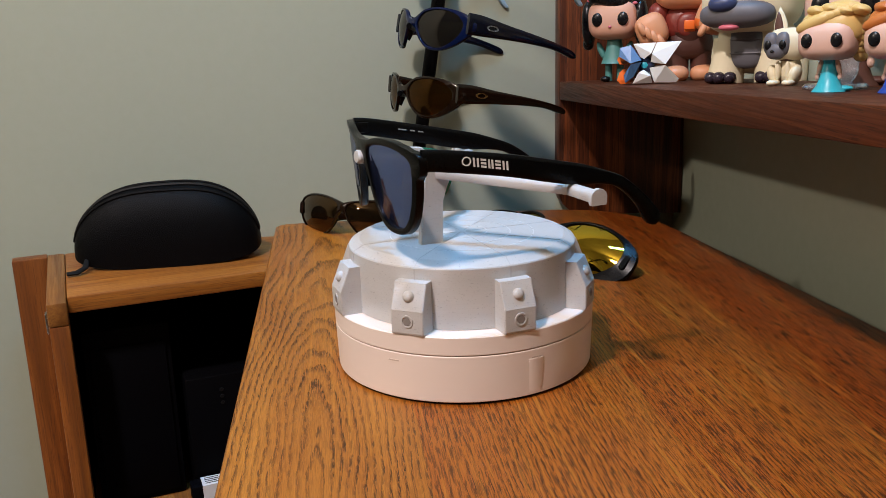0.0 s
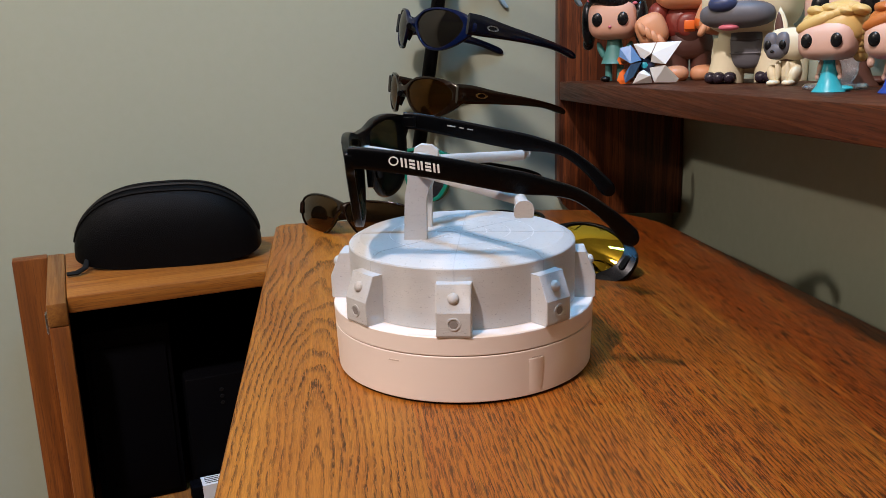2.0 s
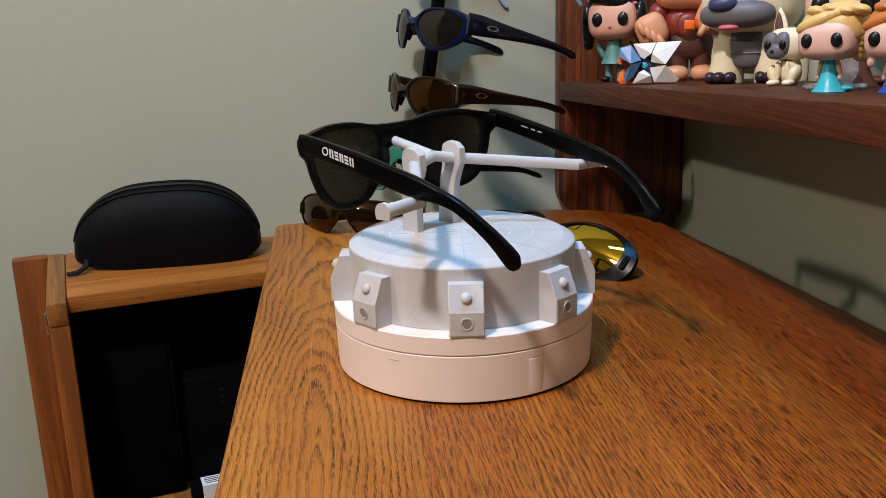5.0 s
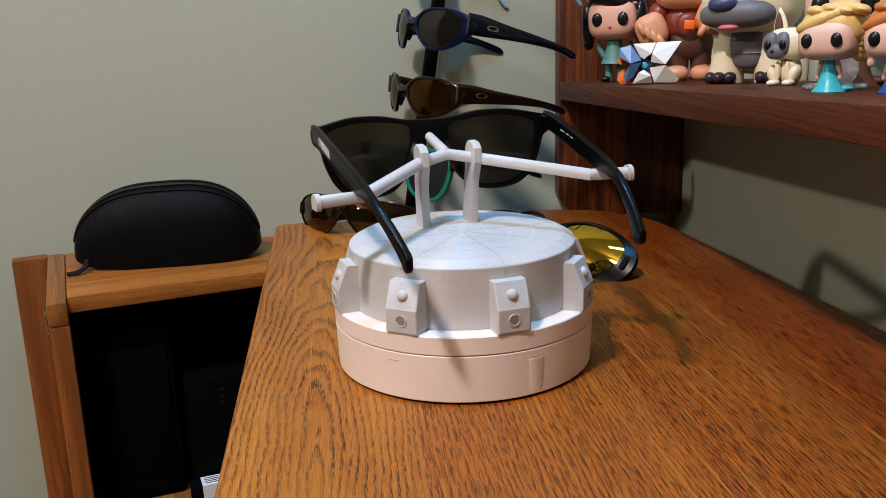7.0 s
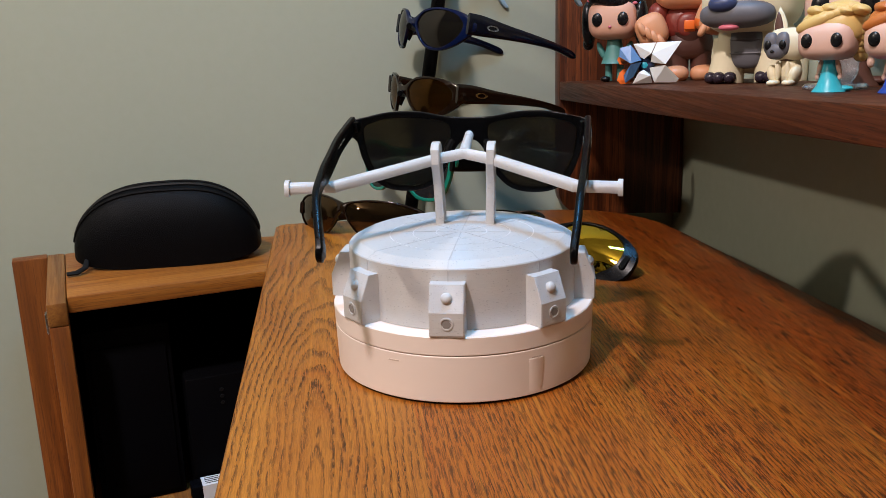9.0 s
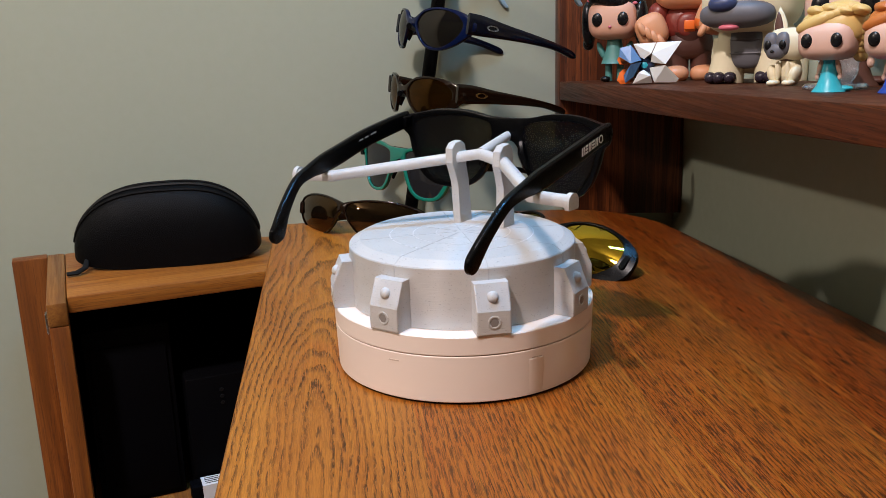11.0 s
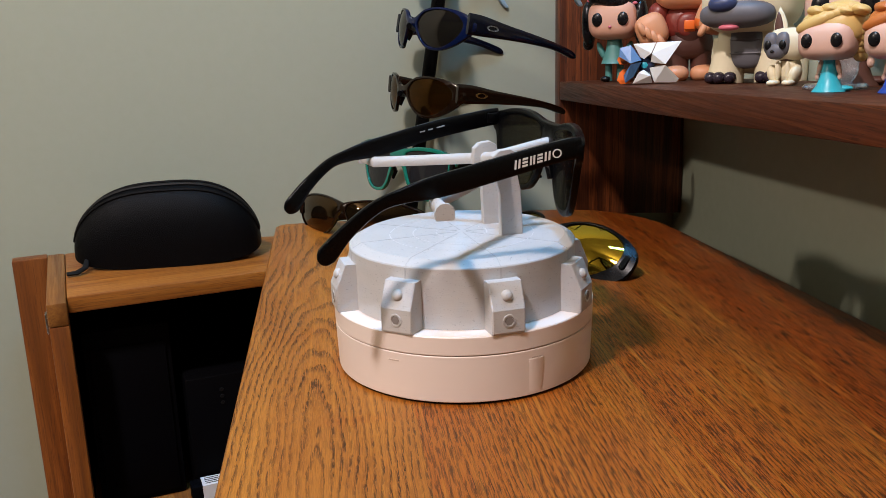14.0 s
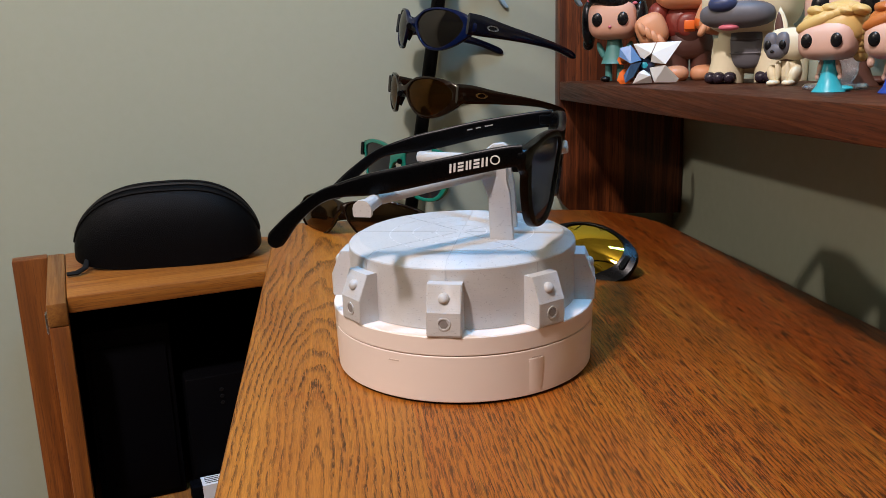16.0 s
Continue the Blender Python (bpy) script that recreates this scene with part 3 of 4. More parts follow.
# rimless wrap: the lens reaches nearly to the outline
SHIELD = dict(
    outer=[(0, 11), (8, 13.5), (26, 16.5), (46, 16.5), (62, 13.5), (71, 9.5), (73, 2), (71, -9), (62, -16), (46, -19.6), (30, -19.2), (18, -15.6), (10, -7.5), (4.5, 0), (0, 5)],
    lens=[(4.5, 5), (9, 11.8), (26, 14.9), (46, 14.9), (61.5, 12), (69.6, 8.2), (72.0, 2), (70.2, -8.6), (61.6, -15.2), (46, -18.8), (30, -18.4), (18.6, -14.9), (10.8, -7)])


def eyewear(m, spec, frame_mat, lens, label, wrap=0.022, folded=False, temple_mat=None, height=0.0042, emblem=None, group="sunglasses on the display pole", drop=0.004, bow=0.0):
    g = thing("sunglasses", m, label, "sunglasses", group)
    y_of = lambda x, zz: -wrap * (abs(x) / 0.07) ** 1.9 + zz * 0.08 - bow * zz * zz
    bm, hole = shell_front(spec, y_of, 0.0036)
    part("front_frame", bm, frame_mat, g, smooth=35)
    for sx in (-1, 1):
        part("lens", lens_sheet(hole, y_of, sx, 0.0012), lens, g)
        hx, hy = sx * 0.0695, -wrap - 0.001
        hz = sum(zz for x, zz in spec["outer"] if x > 66) / max(1, sum(1 for x, zz in spec["outer"] if x > 66)) * MM
        if folded:
            off = 0.006 if sx > 0 else 0.0
            path = [(hx, hy + 0.002, hz, height * 1.5), (hx * 0.99, hy - 0.006, hz, height * 1.3)]
            part("hinge", temple_bar(path, 0.005), temple_mat or frame_mat, g)
            pts = [(hx * 0.97, hy - 0.008 - off, hz), (hx * 0.5, hy - 0.010 - off, hz + 0.001), (-hx * 0.1, hy - 0.011 - off, hz), (-hx * 0.55, hy - 0.009 - off, hz - 0.006), (-hx * 0.75, hy - 0.007 - off, hz - 0.013)]
            part("temple", tube(spline(pts, 5), 0.0019, 8, 2.1), temple_mat or frame_mat, g)
        else:
            path = [(hx, hy + 0.004, hz, height * 1.5), (hx, hy - 0.010, hz, height * 1.45), (hx * 0.99, hy - 0.035, hz - 0.001, height * 1.05), (hx * 0.97, hy - 0.062, hz - 0.002, height * 0.75), (hx * 0.94, hy - 0.088, hz - 0.004, height * 0.55), (hx * 0.91, hy - 0.108, hz - 0.004 - drop, height * 0.6), (hx * 0.9, hy - 0.113, hz - 0.006 - drop, height * 0.4)]
            tp = part("temple", temple_bar(path, 0.0042), temple_mat or frame_mat, g)
            if emblem:
                em = lathe([(0.0021, 0.0), (0.0021, 0.0005), (0.0031, 0.0005), (0.0031, 0.0)], 24, m=Matrix.Translation((hx * 1.0 + sx * 0.0021, hy - 0.019, hz - 0.0003)) @ pose(0, 0, 0, 0, 90 * sx, 0) @ Matrix.Diagonal((0.75, 1.9, 1, 1)))
                part("emblem", em, emblem, tp, "oval metal badge")
        pad = tube([(sx * 0.008, -0.003, 0.001), (sx * 0.011, -0.007, -0.004), (sx * 0.014, -0.007, -0.011)], [0.0016, 0.0024, 0.0014], 8)
        part("nose_pad", pad, BLACK_FRAME, g)
    return g


NAVY = plain("gloss_navy_frame", (0.002, 0.006, 0.034), 0.13, vary=0.2, spec=0.25)
TORTOISE = plain("dark_brown_frame", (0.009, 0.0036, 0.0016), 0.14, vary=0.3, scale=60, spec=0.35, relief=0.0)
GREEN = plain("translucent_green_frame", (0.008, 0.16, 0.11), 0.2, vary=0.15, coat=0.4)
GLOSS_BLACK = plain("gloss_black_frame", (0.003, 0.003, 0.0035), 0.14, spec=0.35, relief=0.0)
SKY_BLUE = plain("pale_blue_frame", (0.30, 0.45, 0.58), 0.3)
NAVY_DARK = plain("dark_navy_temple", (0.002, 0.003, 0.010), 0.14, spec=0.35, relief=0.0)
METAL = plain("worn_chrome", (0.5, 0.5, 0.52), 0.25, metal=1.0)
BRONZE = plain("bronze_badge", (0.30, 0.17, 0.05), 0.3, metal=0.8)
LENS_GREY = lens_mat("smoke_chrome_lens", (0.075, 0.066, 0.060), 0.30, mirror=0.9, through=(0.20, 0.18, 0.16))
LENS_AMBER = lens_mat("amber_bronze_lens", (0.115, 0.054, 0.012), 0.50, mirror=0.9, through=(0.46, 0.24, 0.045))
LENS_DARK = lens_mat("dark_grey_lens", (0.05, 0.05, 0.055), 0.3, mirror=0.5)
LENS_BROWN = lens_mat("brown_shield_lens", (0.12, 0.075, 0.036), 0.35, mirror=0.95, through=(0.26, 0.15, 0.06))
LENS_GOLD = lens_mat("gold_mirror_lens", (0.46, 0.30, 0.02), 0.02, mirror=1.0)

eyewear(pose(-0.026, 0.334, 0.2360, 10, 0, 117), OVAL, SKY_BLUE, LENS_GREY, "pale blue sunglasses on the top of the display pole", drop=0.020, bow=6)
eyewear(pose(-0.0335, 0.334, 0.1790, 12, 0, 117), OVAL, NAVY, LENS_GREY, "glossy navy wrap sunglasses with smoke lenses on the pole", temple_mat=NAVY_DARK, emblem=METAL, bow=6, height=0.0058)
eyewear(pose(-0.0440, 0.334, 0.1205, 8, 0, 117), OVAL, TORTOISE, LENS_AMBER, "dark brown oval sunglasses with amber lenses on the pole", emblem=BRONZE, drop=0.004, bow=6, height=0.0054)
eyewear(pose(-0.0510, 0.332, 0.0530, 9, 0, 128), WAY_LOW, GREEN, LENS_DARK, "translucent green sunglasses with dark lenses on the pole", wrap=0.010, temple_mat=BLACK_FRAME)
eyewear(pose(-0.1000, 0.286, 0.0200, 12, 0, 145), SHIELD, TORTOISE, LENS_BROWN, "brown shield sunglasses lying folded on the dresser", wrap=0.026, folded=True, bow=14, group="sunglasses on the dresser")
eyewear(pose(0.0690, 0.1840, 0.0252, 49, 0, 129), TALL, BLACK_FRAME, LENS_GOLD, "black wrap sunglasses with gold mirrored lenses lying on the dresser", wrap=0.016, folded=True, bow=11, group="sunglasses on the dresser")


def display_pole():
    s = thing("display_pole", pose(0, 0, 0), "black plastic sunglasses display pole fixed to the wall", "display rack")
    lo, hi = Vector((-0.0490, 0.4255, -0.045)), Vector((0.0140, 0.4360, 0.330))
    part("pole", tube([lo, lo.lerp(hi, 0.5), hi], 0.0068, 14, 0.6, (0, 1, 0)), BLACK_FRAME, s)
    for k in (0.06, 0.94):
        q = lo.lerp(hi, k)
        part("wall_bracket", box((-0.010, 0.0, -0.010), (0.010, 0.0180, 0.010), Matrix.Translation(q), 0.001), BLACK_FRAME, s)
    for zz, x, y in ((0.240, -0.026, 0.334), (0.1755, -0.0335, 0.334), (0.117, -0.044, 0.334), (0.056, -0.047, 0.332)):
        k = (zz - 0.004 - lo.z) / (hi.z - lo.z)
        part("nose_arm", tube([lo.lerp(hi, k), (x + 0.006, y + 0.030, zz), (x - 0.001, y - 0.006, zz + 0.004)], [0.004, 0.0034, 0.0026], 8), BLACK_FRAME, s)


eyewear(pose(0.0200, 0.3270, 0.0040, 66, 0, 176), OVAL, GLOSS_BLACK, LENS_DARK, "black sunglasses lying lens-down on the back of the dresser", folded=True, group="sunglasses on the dresser")
display_pole()


# ---- wooden rack and glasses case ----
RACK = Matrix.Translation((-0.326, 0.230, -0.030)) @ pose(0, 0, 0, 0, 0, 21.8)
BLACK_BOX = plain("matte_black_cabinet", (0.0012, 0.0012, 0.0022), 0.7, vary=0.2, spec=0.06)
# The shade deep in the rack bay is put into this near-black colour.
BAY_SHADE = plain("black_back_board", (0.0006, 0.0006, 0.0014), 0.9, vary=0.2, spec=0.02)
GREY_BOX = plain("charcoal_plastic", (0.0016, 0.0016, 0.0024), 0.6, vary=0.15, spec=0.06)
PAPER = plain("white_label_paper", (0.75, 0.75, 0.74), 0.6, vary=0.03)
INK = plain("dark_label_ink", (0.03, 0.03, 0.03), 0.6)


def rack():
    r = thing("wooden_rack", RACK, "orange-brown pine rack with a thick top rail and dark open bay", "rack")
    down = FLOOR_Z + 0.030
    part("top_plank", box((0.0, 0.0, -0.0145), (0.34, 0.158, 0.0), bevel=0.0016), RACK_TOP, r)
    part("side_rail", box((-0.0160, -0.0150, -0.0200), (-0.0003, 0.1600, 0.0), bevel=0.0014), RACK_WOOD, r, "pale end-grain side rail")
    part("front_post", box((-0.0160, -0.0150, down), (-0.0003, 0.0120, -0.0203), bevel=0.0014), RACK_UPRIGHT, r, "reddish-brown front post")
    part("side_panel", box((-0.0130, 0.0122, down), (-0.0030, 0.1490, -0.0203)), RACK_UPRIGHT, r)
    part("back_post", box((-0.0480, 0.1495, down), (-0.0163, 0.1660, 0.0), bevel=0.0014), RACK_UPRIGHT, r, "reddish-brown rear post")
    # Added board behind the bay, coloured as dark as the shade in there.
    part("back_panel", box((-0.0029, 0.1180, down), (0.24, 0.1250, -0.0148)), BAY_SHADE, r, "near-black panel standing for the shade deep in the bay")
    part("lower_shelf", box((0.0, 0.0, -0.2290), (0.34, 0.1490, -0.2150), bevel=0.0014), RACK_WOOD, r)
    part("far_post", box((0.3403, -0.0150, down), (0.3560, 0.1600, 0.0), bevel=0.0014), RACK_UPRIGHT, r)
    part("latch", box((-0.0185, 0.0, -0.030), (-0.0162, 0.008, -0.012), bevel=0.0005), METAL, r, "small metal catch")


RACK_TOP = wood("pine_plank", (0.40, 0.150, 0.020), (0.29, 0.094, 0.010), (0.12, 0.034, 0.008), "x", seed=4.0)
rack()

sp = thing("speaker", RACK @ Matrix.Translation((0.006, 0.030, -0.2148)), "matte black speaker box inside the wooden rack", "speaker")
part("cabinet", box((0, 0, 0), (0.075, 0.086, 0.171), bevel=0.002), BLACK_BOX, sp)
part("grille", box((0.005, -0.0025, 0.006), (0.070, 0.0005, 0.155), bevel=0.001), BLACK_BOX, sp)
dv = thing("black_device", RACK @ Matrix.Translation((0.088, 0.022, -0.2148)), "charcoal plastic device with small indicator dots in the rack", "device")
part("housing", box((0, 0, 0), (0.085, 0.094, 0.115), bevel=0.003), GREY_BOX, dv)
for k in range(3):
    part("button", lathe([(0, 0.0008), (0.0018, 0.0008), (0.0020, 0), (0, 0)], 12, m=Matrix.Translation((0.033, -0.0001, 0.100 - k * 0.0065)) @ pose(0, 0, 0, 90)), BLACK_RUBBER, dv)
cb = thing("small_box", RACK @ Matrix.Translation((0.083, 0.002, -0.2148)), "small black box with a white printed label in the rack", "box")
part("carton", box((0, 0, 0), (0.040, 0.017, 0.016), bevel=0.0008), BLACK_BOX, cb)
part("label", box((0.010, -0.0006, -0.0000), (0.034, 0.0168, 0.0166)), PAPER, cb, "white paper label with dark bars")
for k in range(4):
    part("print_bar", box((0.013, 0.003 + k * 0.0034, 0.0165), (0.030 - 0.004 * (k % 2), 0.0042 + k * 0.0034, 0.0168)), INK, cb)


def glasses_case():
    m = Matrix.Translation((-0.2700, 0.3440, -0.0300)) @ pose(0, 0, 0, 0, 0, 9)
    c = thing("glasses_case", m, "black fabric zip-up hard glasses case lying on the rack", "glasses case")
    L, H, W = 0.0855, 0.0735, 0.031

    def at(s, a, grow=0.0):
        e = max(0.0, 1 - abs(s) ** 2.9) ** 0.5
        y = -(W * e ** 0.7 + grow) * math.copysign(abs(math.cos(a)) ** 0.75, math.cos(a))
        zz = (H * (0.10 + 0.90 * e) * (1 + 0.02 * s) + grow) * max(0.0, math.sin(a)) ** 0.8
        lift = 0.014 * (1 - e) * 1.2
        return Vector((s * L, y, max(zz * (1 - 0.1 * (1 - e)) + lift * (0.7 if a > 0 else 0.7) * (1 - math.sin(a) * 0.4), 0.0)))

    def skin(a0, a1, name):
        bm = bmesh.new()
        na, ns = 20, 48
        grid = []
        for i in range(ns + 1):
            s = -math.cos(math.pi * i / ns) * 0.9995
            grid.append([bm.verts.new(at(s, a0 + (a1 - a0) * j / na)) for j in range(na + 1)])
        for i in range(ns):
            for j in range(na):
                bm.faces.new((grid[i][j], grid[i + 1][j], grid[i + 1][j + 1], grid[i][j + 1]))
        # close underneath
        for i in range(ns):
            q = (grid[i][0], grid[i][na], grid[i + 1][na], grid[i + 1][0])
            bm.faces.new(q)
        bmesh.ops.remove_doubles(bm, verts=bm.verts, dist=1e-5)
        return part(name, bm, CASE_FABRIC, c, smooth=60)

    skin(0, math.pi, "shell")
    for a, r, mat in ((1.18, 0.0014, CASE_PIPING), (1.42, 0.0017, CASE_ZIP), (1.66, 0.0014, CASE_PIPING)):
        pts = [at(-math.cos(math.pi * k / 40) * 0.985, a, 0.0003) for k in range(41)]
        part("zip" if mat is CASE_ZIP else "piping", tube(pts, r, 8), mat, c)
    part("zip_pull", tube([(-0.072, -0.018, 0.012), (-0.072, -0.030, 0.005), (-0.078, -0.038, 0.0030), (-0.086, -0.041, 0.0030)], [0.0018, 0.0030, 0.0036, 0.0030], 8, 0.6), BLACK_RUBBER, c)


def fabric(name, colour):
    m, t, b = material(name, 0.45, spec=0.09)
    v = coords(t)
    w = node(t, "ShaderNodeTexVoronoi", Scale=1500.0)
    t.links.new(v, w.inputs["Vector"])
    c = mixed(t, tuple(x * 0.7 for x in colour), tuple(x * 1.5 for x in colour), noise_tex(t, v, 90, 4))
    t.links.new(c, b.inputs["Base Color"])
    b.inputs["Sheen Weight"].default_value = 0.0
    bump(t, b, w.outputs["Distance"], 0.5, 0.0004)
    return m


CASE_FABRIC, CASE_PIPING, CASE_ZIP = fabric("black_nylon", (0.0016, 0.0016, 0.0020)), fabric("black_piping", (0.0025, 0.0025, 0.003)), plain("black_zip_teeth", (0.003, 0.003, 0.0035), 0.4, spec=0.3)
glasses_case()


# ---- figures and toy on the shelf ----
def blob(bm, c, r, mat=0, power=2.0, nu=20, nv=12, m=None):
    """A rounded lump; a power above 2 squares it off."""
    def sp(v):
        return math.copysign(abs(v) ** (2 / power), v)
    rows = []
    for j in range(nv + 1):
        a = -math.pi / 2 + math.pi * j / nv
        if j in (0, nv):
            rows.append([bm.verts.new((0, 0, r[2] * sp(math.sin(a))))])
        else:
            rows.append([bm.verts.new((r[0] * sp(math.cos(a)) * sp(math.cos(k * math.tau / nu)), r[1] * sp(math.cos(a)) * sp(math.sin(k * math.tau / nu)), r[2] * sp(math.sin(a)))) for k in range(nu)])
    for a, b in zip(rows, rows[1:]):
        for k in range(nu):
            q = list(dict.fromkeys((a[k % len(a)], a[(k + 1) % nu % len(a)], b[(k + 1) % nu % len(b)], b[k % len(b)])))
            f = bm.faces.new(q)
            f.material_index = mat
    vs = [v for row in rows for v in row]
    bmesh.ops.transform(bm, matrix=Matrix.Translation(c) @ (m or Matrix()), verts=vs)


def cone(bm, profile, mat=0, m=None, n=24):
    before = set(bm.faces)
    lathe(profile, n, bm, m)
    for f in set(bm.faces) - before:
        f.material_index = mat


def on_shelf(u, v, turn, size=1.0):
    """Base pose on the sloping board, turned about the board's normal."""
    zz = SHELF_TOP - SHELF_RISE * (v - SHELF_V)
    return AXIS @ Matrix.Translation((u, v, zz + 0.0002)) @ Matrix.Rotation(-math.atan(SHELF_RISE), 4, "X") @ pose(0, 0, 0, 0, 0, turn) @ Matrix.Scale(size, 4)


def figure(name, bm, mats, m, label):
    ob = finish(bm, name, mats, smooth=50)
    ob.matrix_world = m
    return tagged(ob, label, "figurine", "figurines on the shelf")


SKIN = plain("vinyl_skin", (0.68, 0.38, 0.27), 0.45, vary=0.03)
SKIN_PALE = plain("vinyl_pale_skin", (0.72, 0.47, 0.38), 0.45, vary=0.03)
VINYL_BLACK = plain("vinyl_black", (0.005, 0.005, 0.006), 0.3, spec=0.35)
HAIR_BLONDE = plain("vinyl_blonde", (0.66, 0.45, 0.15), 0.45, vary=0.1)
HAIR_DARK_RED = plain("vinyl_dark_red", (0.16, 0.015, 0.010), 0.45, vary=0.1)
HAIR_RED = plain("vinyl_ginger", (0.50, 0.15, 0.025), 0.45, vary=0.1)
VINYL_CREAM = plain("vinyl_cream", (0.74, 0.66, 0.46), 0.5, vary=0.06)
VINYL_GREY = plain("vinyl_grey", (0.12, 0.115, 0.13), 0.5, vary=0.08)
VINYL_NAVY = plain("vinyl_slate_blue", (0.035, 0.05, 0.13), 0.4)
VINYL_PINK = plain("vinyl_pink", (0.65, 0.16, 0.22), 0.4)
VINYL_CYAN = plain("vinyl_cyan", (0.04, 0.48, 0.65), 0.35, vary=0.06)
VINYL_BROWN = plain("vinyl_brown", (0.085, 0.032, 0.022), 0.5, vary=0.15)
VINYL_ORANGE = plain("vinyl_orange", (0.85, 0.16, 0.015), 0.4)
VINYL_TAN = plain("vinyl_tan", (0.66, 0.30, 0.15), 0.5, vary=0.05)
VINYL_TEAL = plain("vinyl_teal", (0.08, 0.25, 0.24), 0.5)
VINYL_BLUE = plain("vinyl_cobalt", (0.02, 0.07, 0.45), 0.4)
VINYL_WHITE = plain("vinyl_white", (0.74, 0.74, 0.72), 0.4, vary=0.03)
STEEL_BLUE = plain("vinyl_steel_blue", (0.07, 0.17, 0.36), 0.4, vary=0.1)


def eyes(bm, x, y, zz, r, mat):
    for sx in (-1, 1):
        blob(bm, (sx * x, y, zz), (r * 0.82, r * 0.35, r), mat, nu=14, nv=8)


def dark_hair_figure():
    bm = bmesh.new()
    k, up = 0.0235, 0.0125
    blob(bm, (0, 0, 0.045 + up), (k, k * 0.86, k * 0.80), 0, 3.2, 28, 16)
    blob(bm, (0, 0.006, 0.0535 + up), (k * 1.14, k * 0.95, k * 0.86), 1, 2.7, 28, 14)
    blob(bm, (-0.004, -0.0120, 0.0625 + up), (k * 0.86, k * 0.42, k * 0.30), 1, 2.4, m=pose(0, 0, 0, 0, 12, 0))
    for sx in (-1, 1):
        blob(bm, (sx * 0.0245, 0.001, 0.042 + up), (0.006, 0.012, 0.021), 1, 2.4)
        blob(bm, (sx * 0.026, 0.004, 0.0235 + up), (0.005, 0.006, 0.006), 1, 2.2)
        blob(bm, (sx * 0.008, 0.001, 0.003), (0.0052, 0.0075, 0.003), 1, 2.4)
        cone(bm, [(0.0034, 0.001), (0.0032, 0.020)], 3, Matrix.Translation((sx * 0.0055, 0, 0)))
        blob(bm, (sx * 0.0125, 0, 0.029), (0.003, 0.003, 0.009), 3, m=pose(0, 0, 0, 0, sx * 24, 0))
    cone(bm, [(0, 0.017), (0.0125, 0.017), (0.0085, 0.028), (0.0065, 0.040), (0, 0.040)], 3)
    eyes(bm, 0.0118, -0.0195, 0.0445 + up, 0.0062, 2)
    blob(bm, (0, -0.0202, 0.0378 + up), (0.0016, 0.0012, 0.0012), 4)
    for dx, dz, c in ((0.016, 0.066, 5), (0.005, 0.070, 6), (0.022, 0.058, 4), (-0.012, 0.068, 5), (0.018, 0.071, 6), (-0.020, 0.062, 4)):
        blob(bm, (dx, -0.0150, dz + up), (0.0024, 0.0016, 0.0014), c, nu=8, nv=6)
    return figure("figurine", bm, [SKIN, VINYL_BLACK, VINYL_BLACK, VINYL_TEAL, VINYL_PINK, VINYL_ORANGE, HAIR_BLONDE], on_shelf(0.1905, 0.330, -30, 0.97), "small vinyl doll with big head and black hair with sweets")


def big_hand_figure():
    bm = bmesh.new()
    for sx in (-1, 1):
        blob(bm, (sx * 0.0135, -0.006, 0.0065), (0.013, 0.017, 0.0085), 0, 2.5)
        cone(bm, [(0.0105, 0.008), (0.0110, 0.020), (0.0125, 0.028)], 1, Matrix.Translation((sx * 0.0115, 0, 0)))
        near, lift = (-0.017, 0.014) if sx > 0 else (0.0, 0.004)
        blob(bm, (sx * 0.0370 + near, -0.014 + near, 0.046 + lift), (0.0155, 0.015, 0.0165), 0, 3.0, m=pose(0, 0, 0, 0, sx * 22, 0))
        for j in range(4):
            blob(bm, (sx * (0.028 + 0.006 * j) + near, -0.0265 + near, 0.0345 + lift + 0.004 * j), (0.0037, 0.0066, 0.0080), 0, 2.6, 12, 8, m=pose(0, 0, 0, 0, sx * 30, 0))
        blob(bm, (sx * 0.030, 0.0, 0.066), (0.011, 0.011, 0.012), 2)
    blob(bm, (0, 0, 0.036), (0.0225, 0.0165, 0.016), 1, 2.6)
    blob(bm, (0, 0.0, 0.056), (0.026, 0.0165, 0.019), 2, 2.6)
    blob(bm, (-0.002, -0.0155, 0.054), (0.011, 0.005, 0.012), 3, 2.4)
    add_box(bm, (-0.006, -0.0225, 0.049), (0.004, -0.018, 0.058), bevel=0.0008)
    for f in bm.faces:
        if f.calc_center_median().y < -0.0195 and 0.048 < f.calc_center_median().z < 0.059 and abs(f.calc_center_median().x) < 0.0065:
            f.material_index = 4
    cone(bm, [(0, 0.028), (0.008, 0.035), (0.015, 0.047), (0, 0.047)], 1, Matrix.Translation((0, -0.0095, 0)) @ Matrix.Diagonal((1.1, 0.7, 1, 1)))
    blob(bm, (0, -0.002, 0.094), (0.036, 0.027, 0.026), 0, 3.0, 28, 16)
    blob(bm, (0, 0.004, 0.113), (0.034, 0.026, 0.015), 1, 2.5)
    eyes(bm, 0.017, -0.0265, 0.094, 0.007, 5)
    return figure("figurine", bm, [VINYL_TAN, VINYL_BROWN, TORSO_RED, TORSO_RED, VINYL_ORANGE, VINYL_BLACK], on_shelf(0.2480, 0.296, -20, 0.88), "large tan vinyl figure with huge fists and brown overalls")


TORSO_RED = plain("vinyl_rust", (0.20, 0.03, 0.02), 0.4, vary=0.3, scale=120)


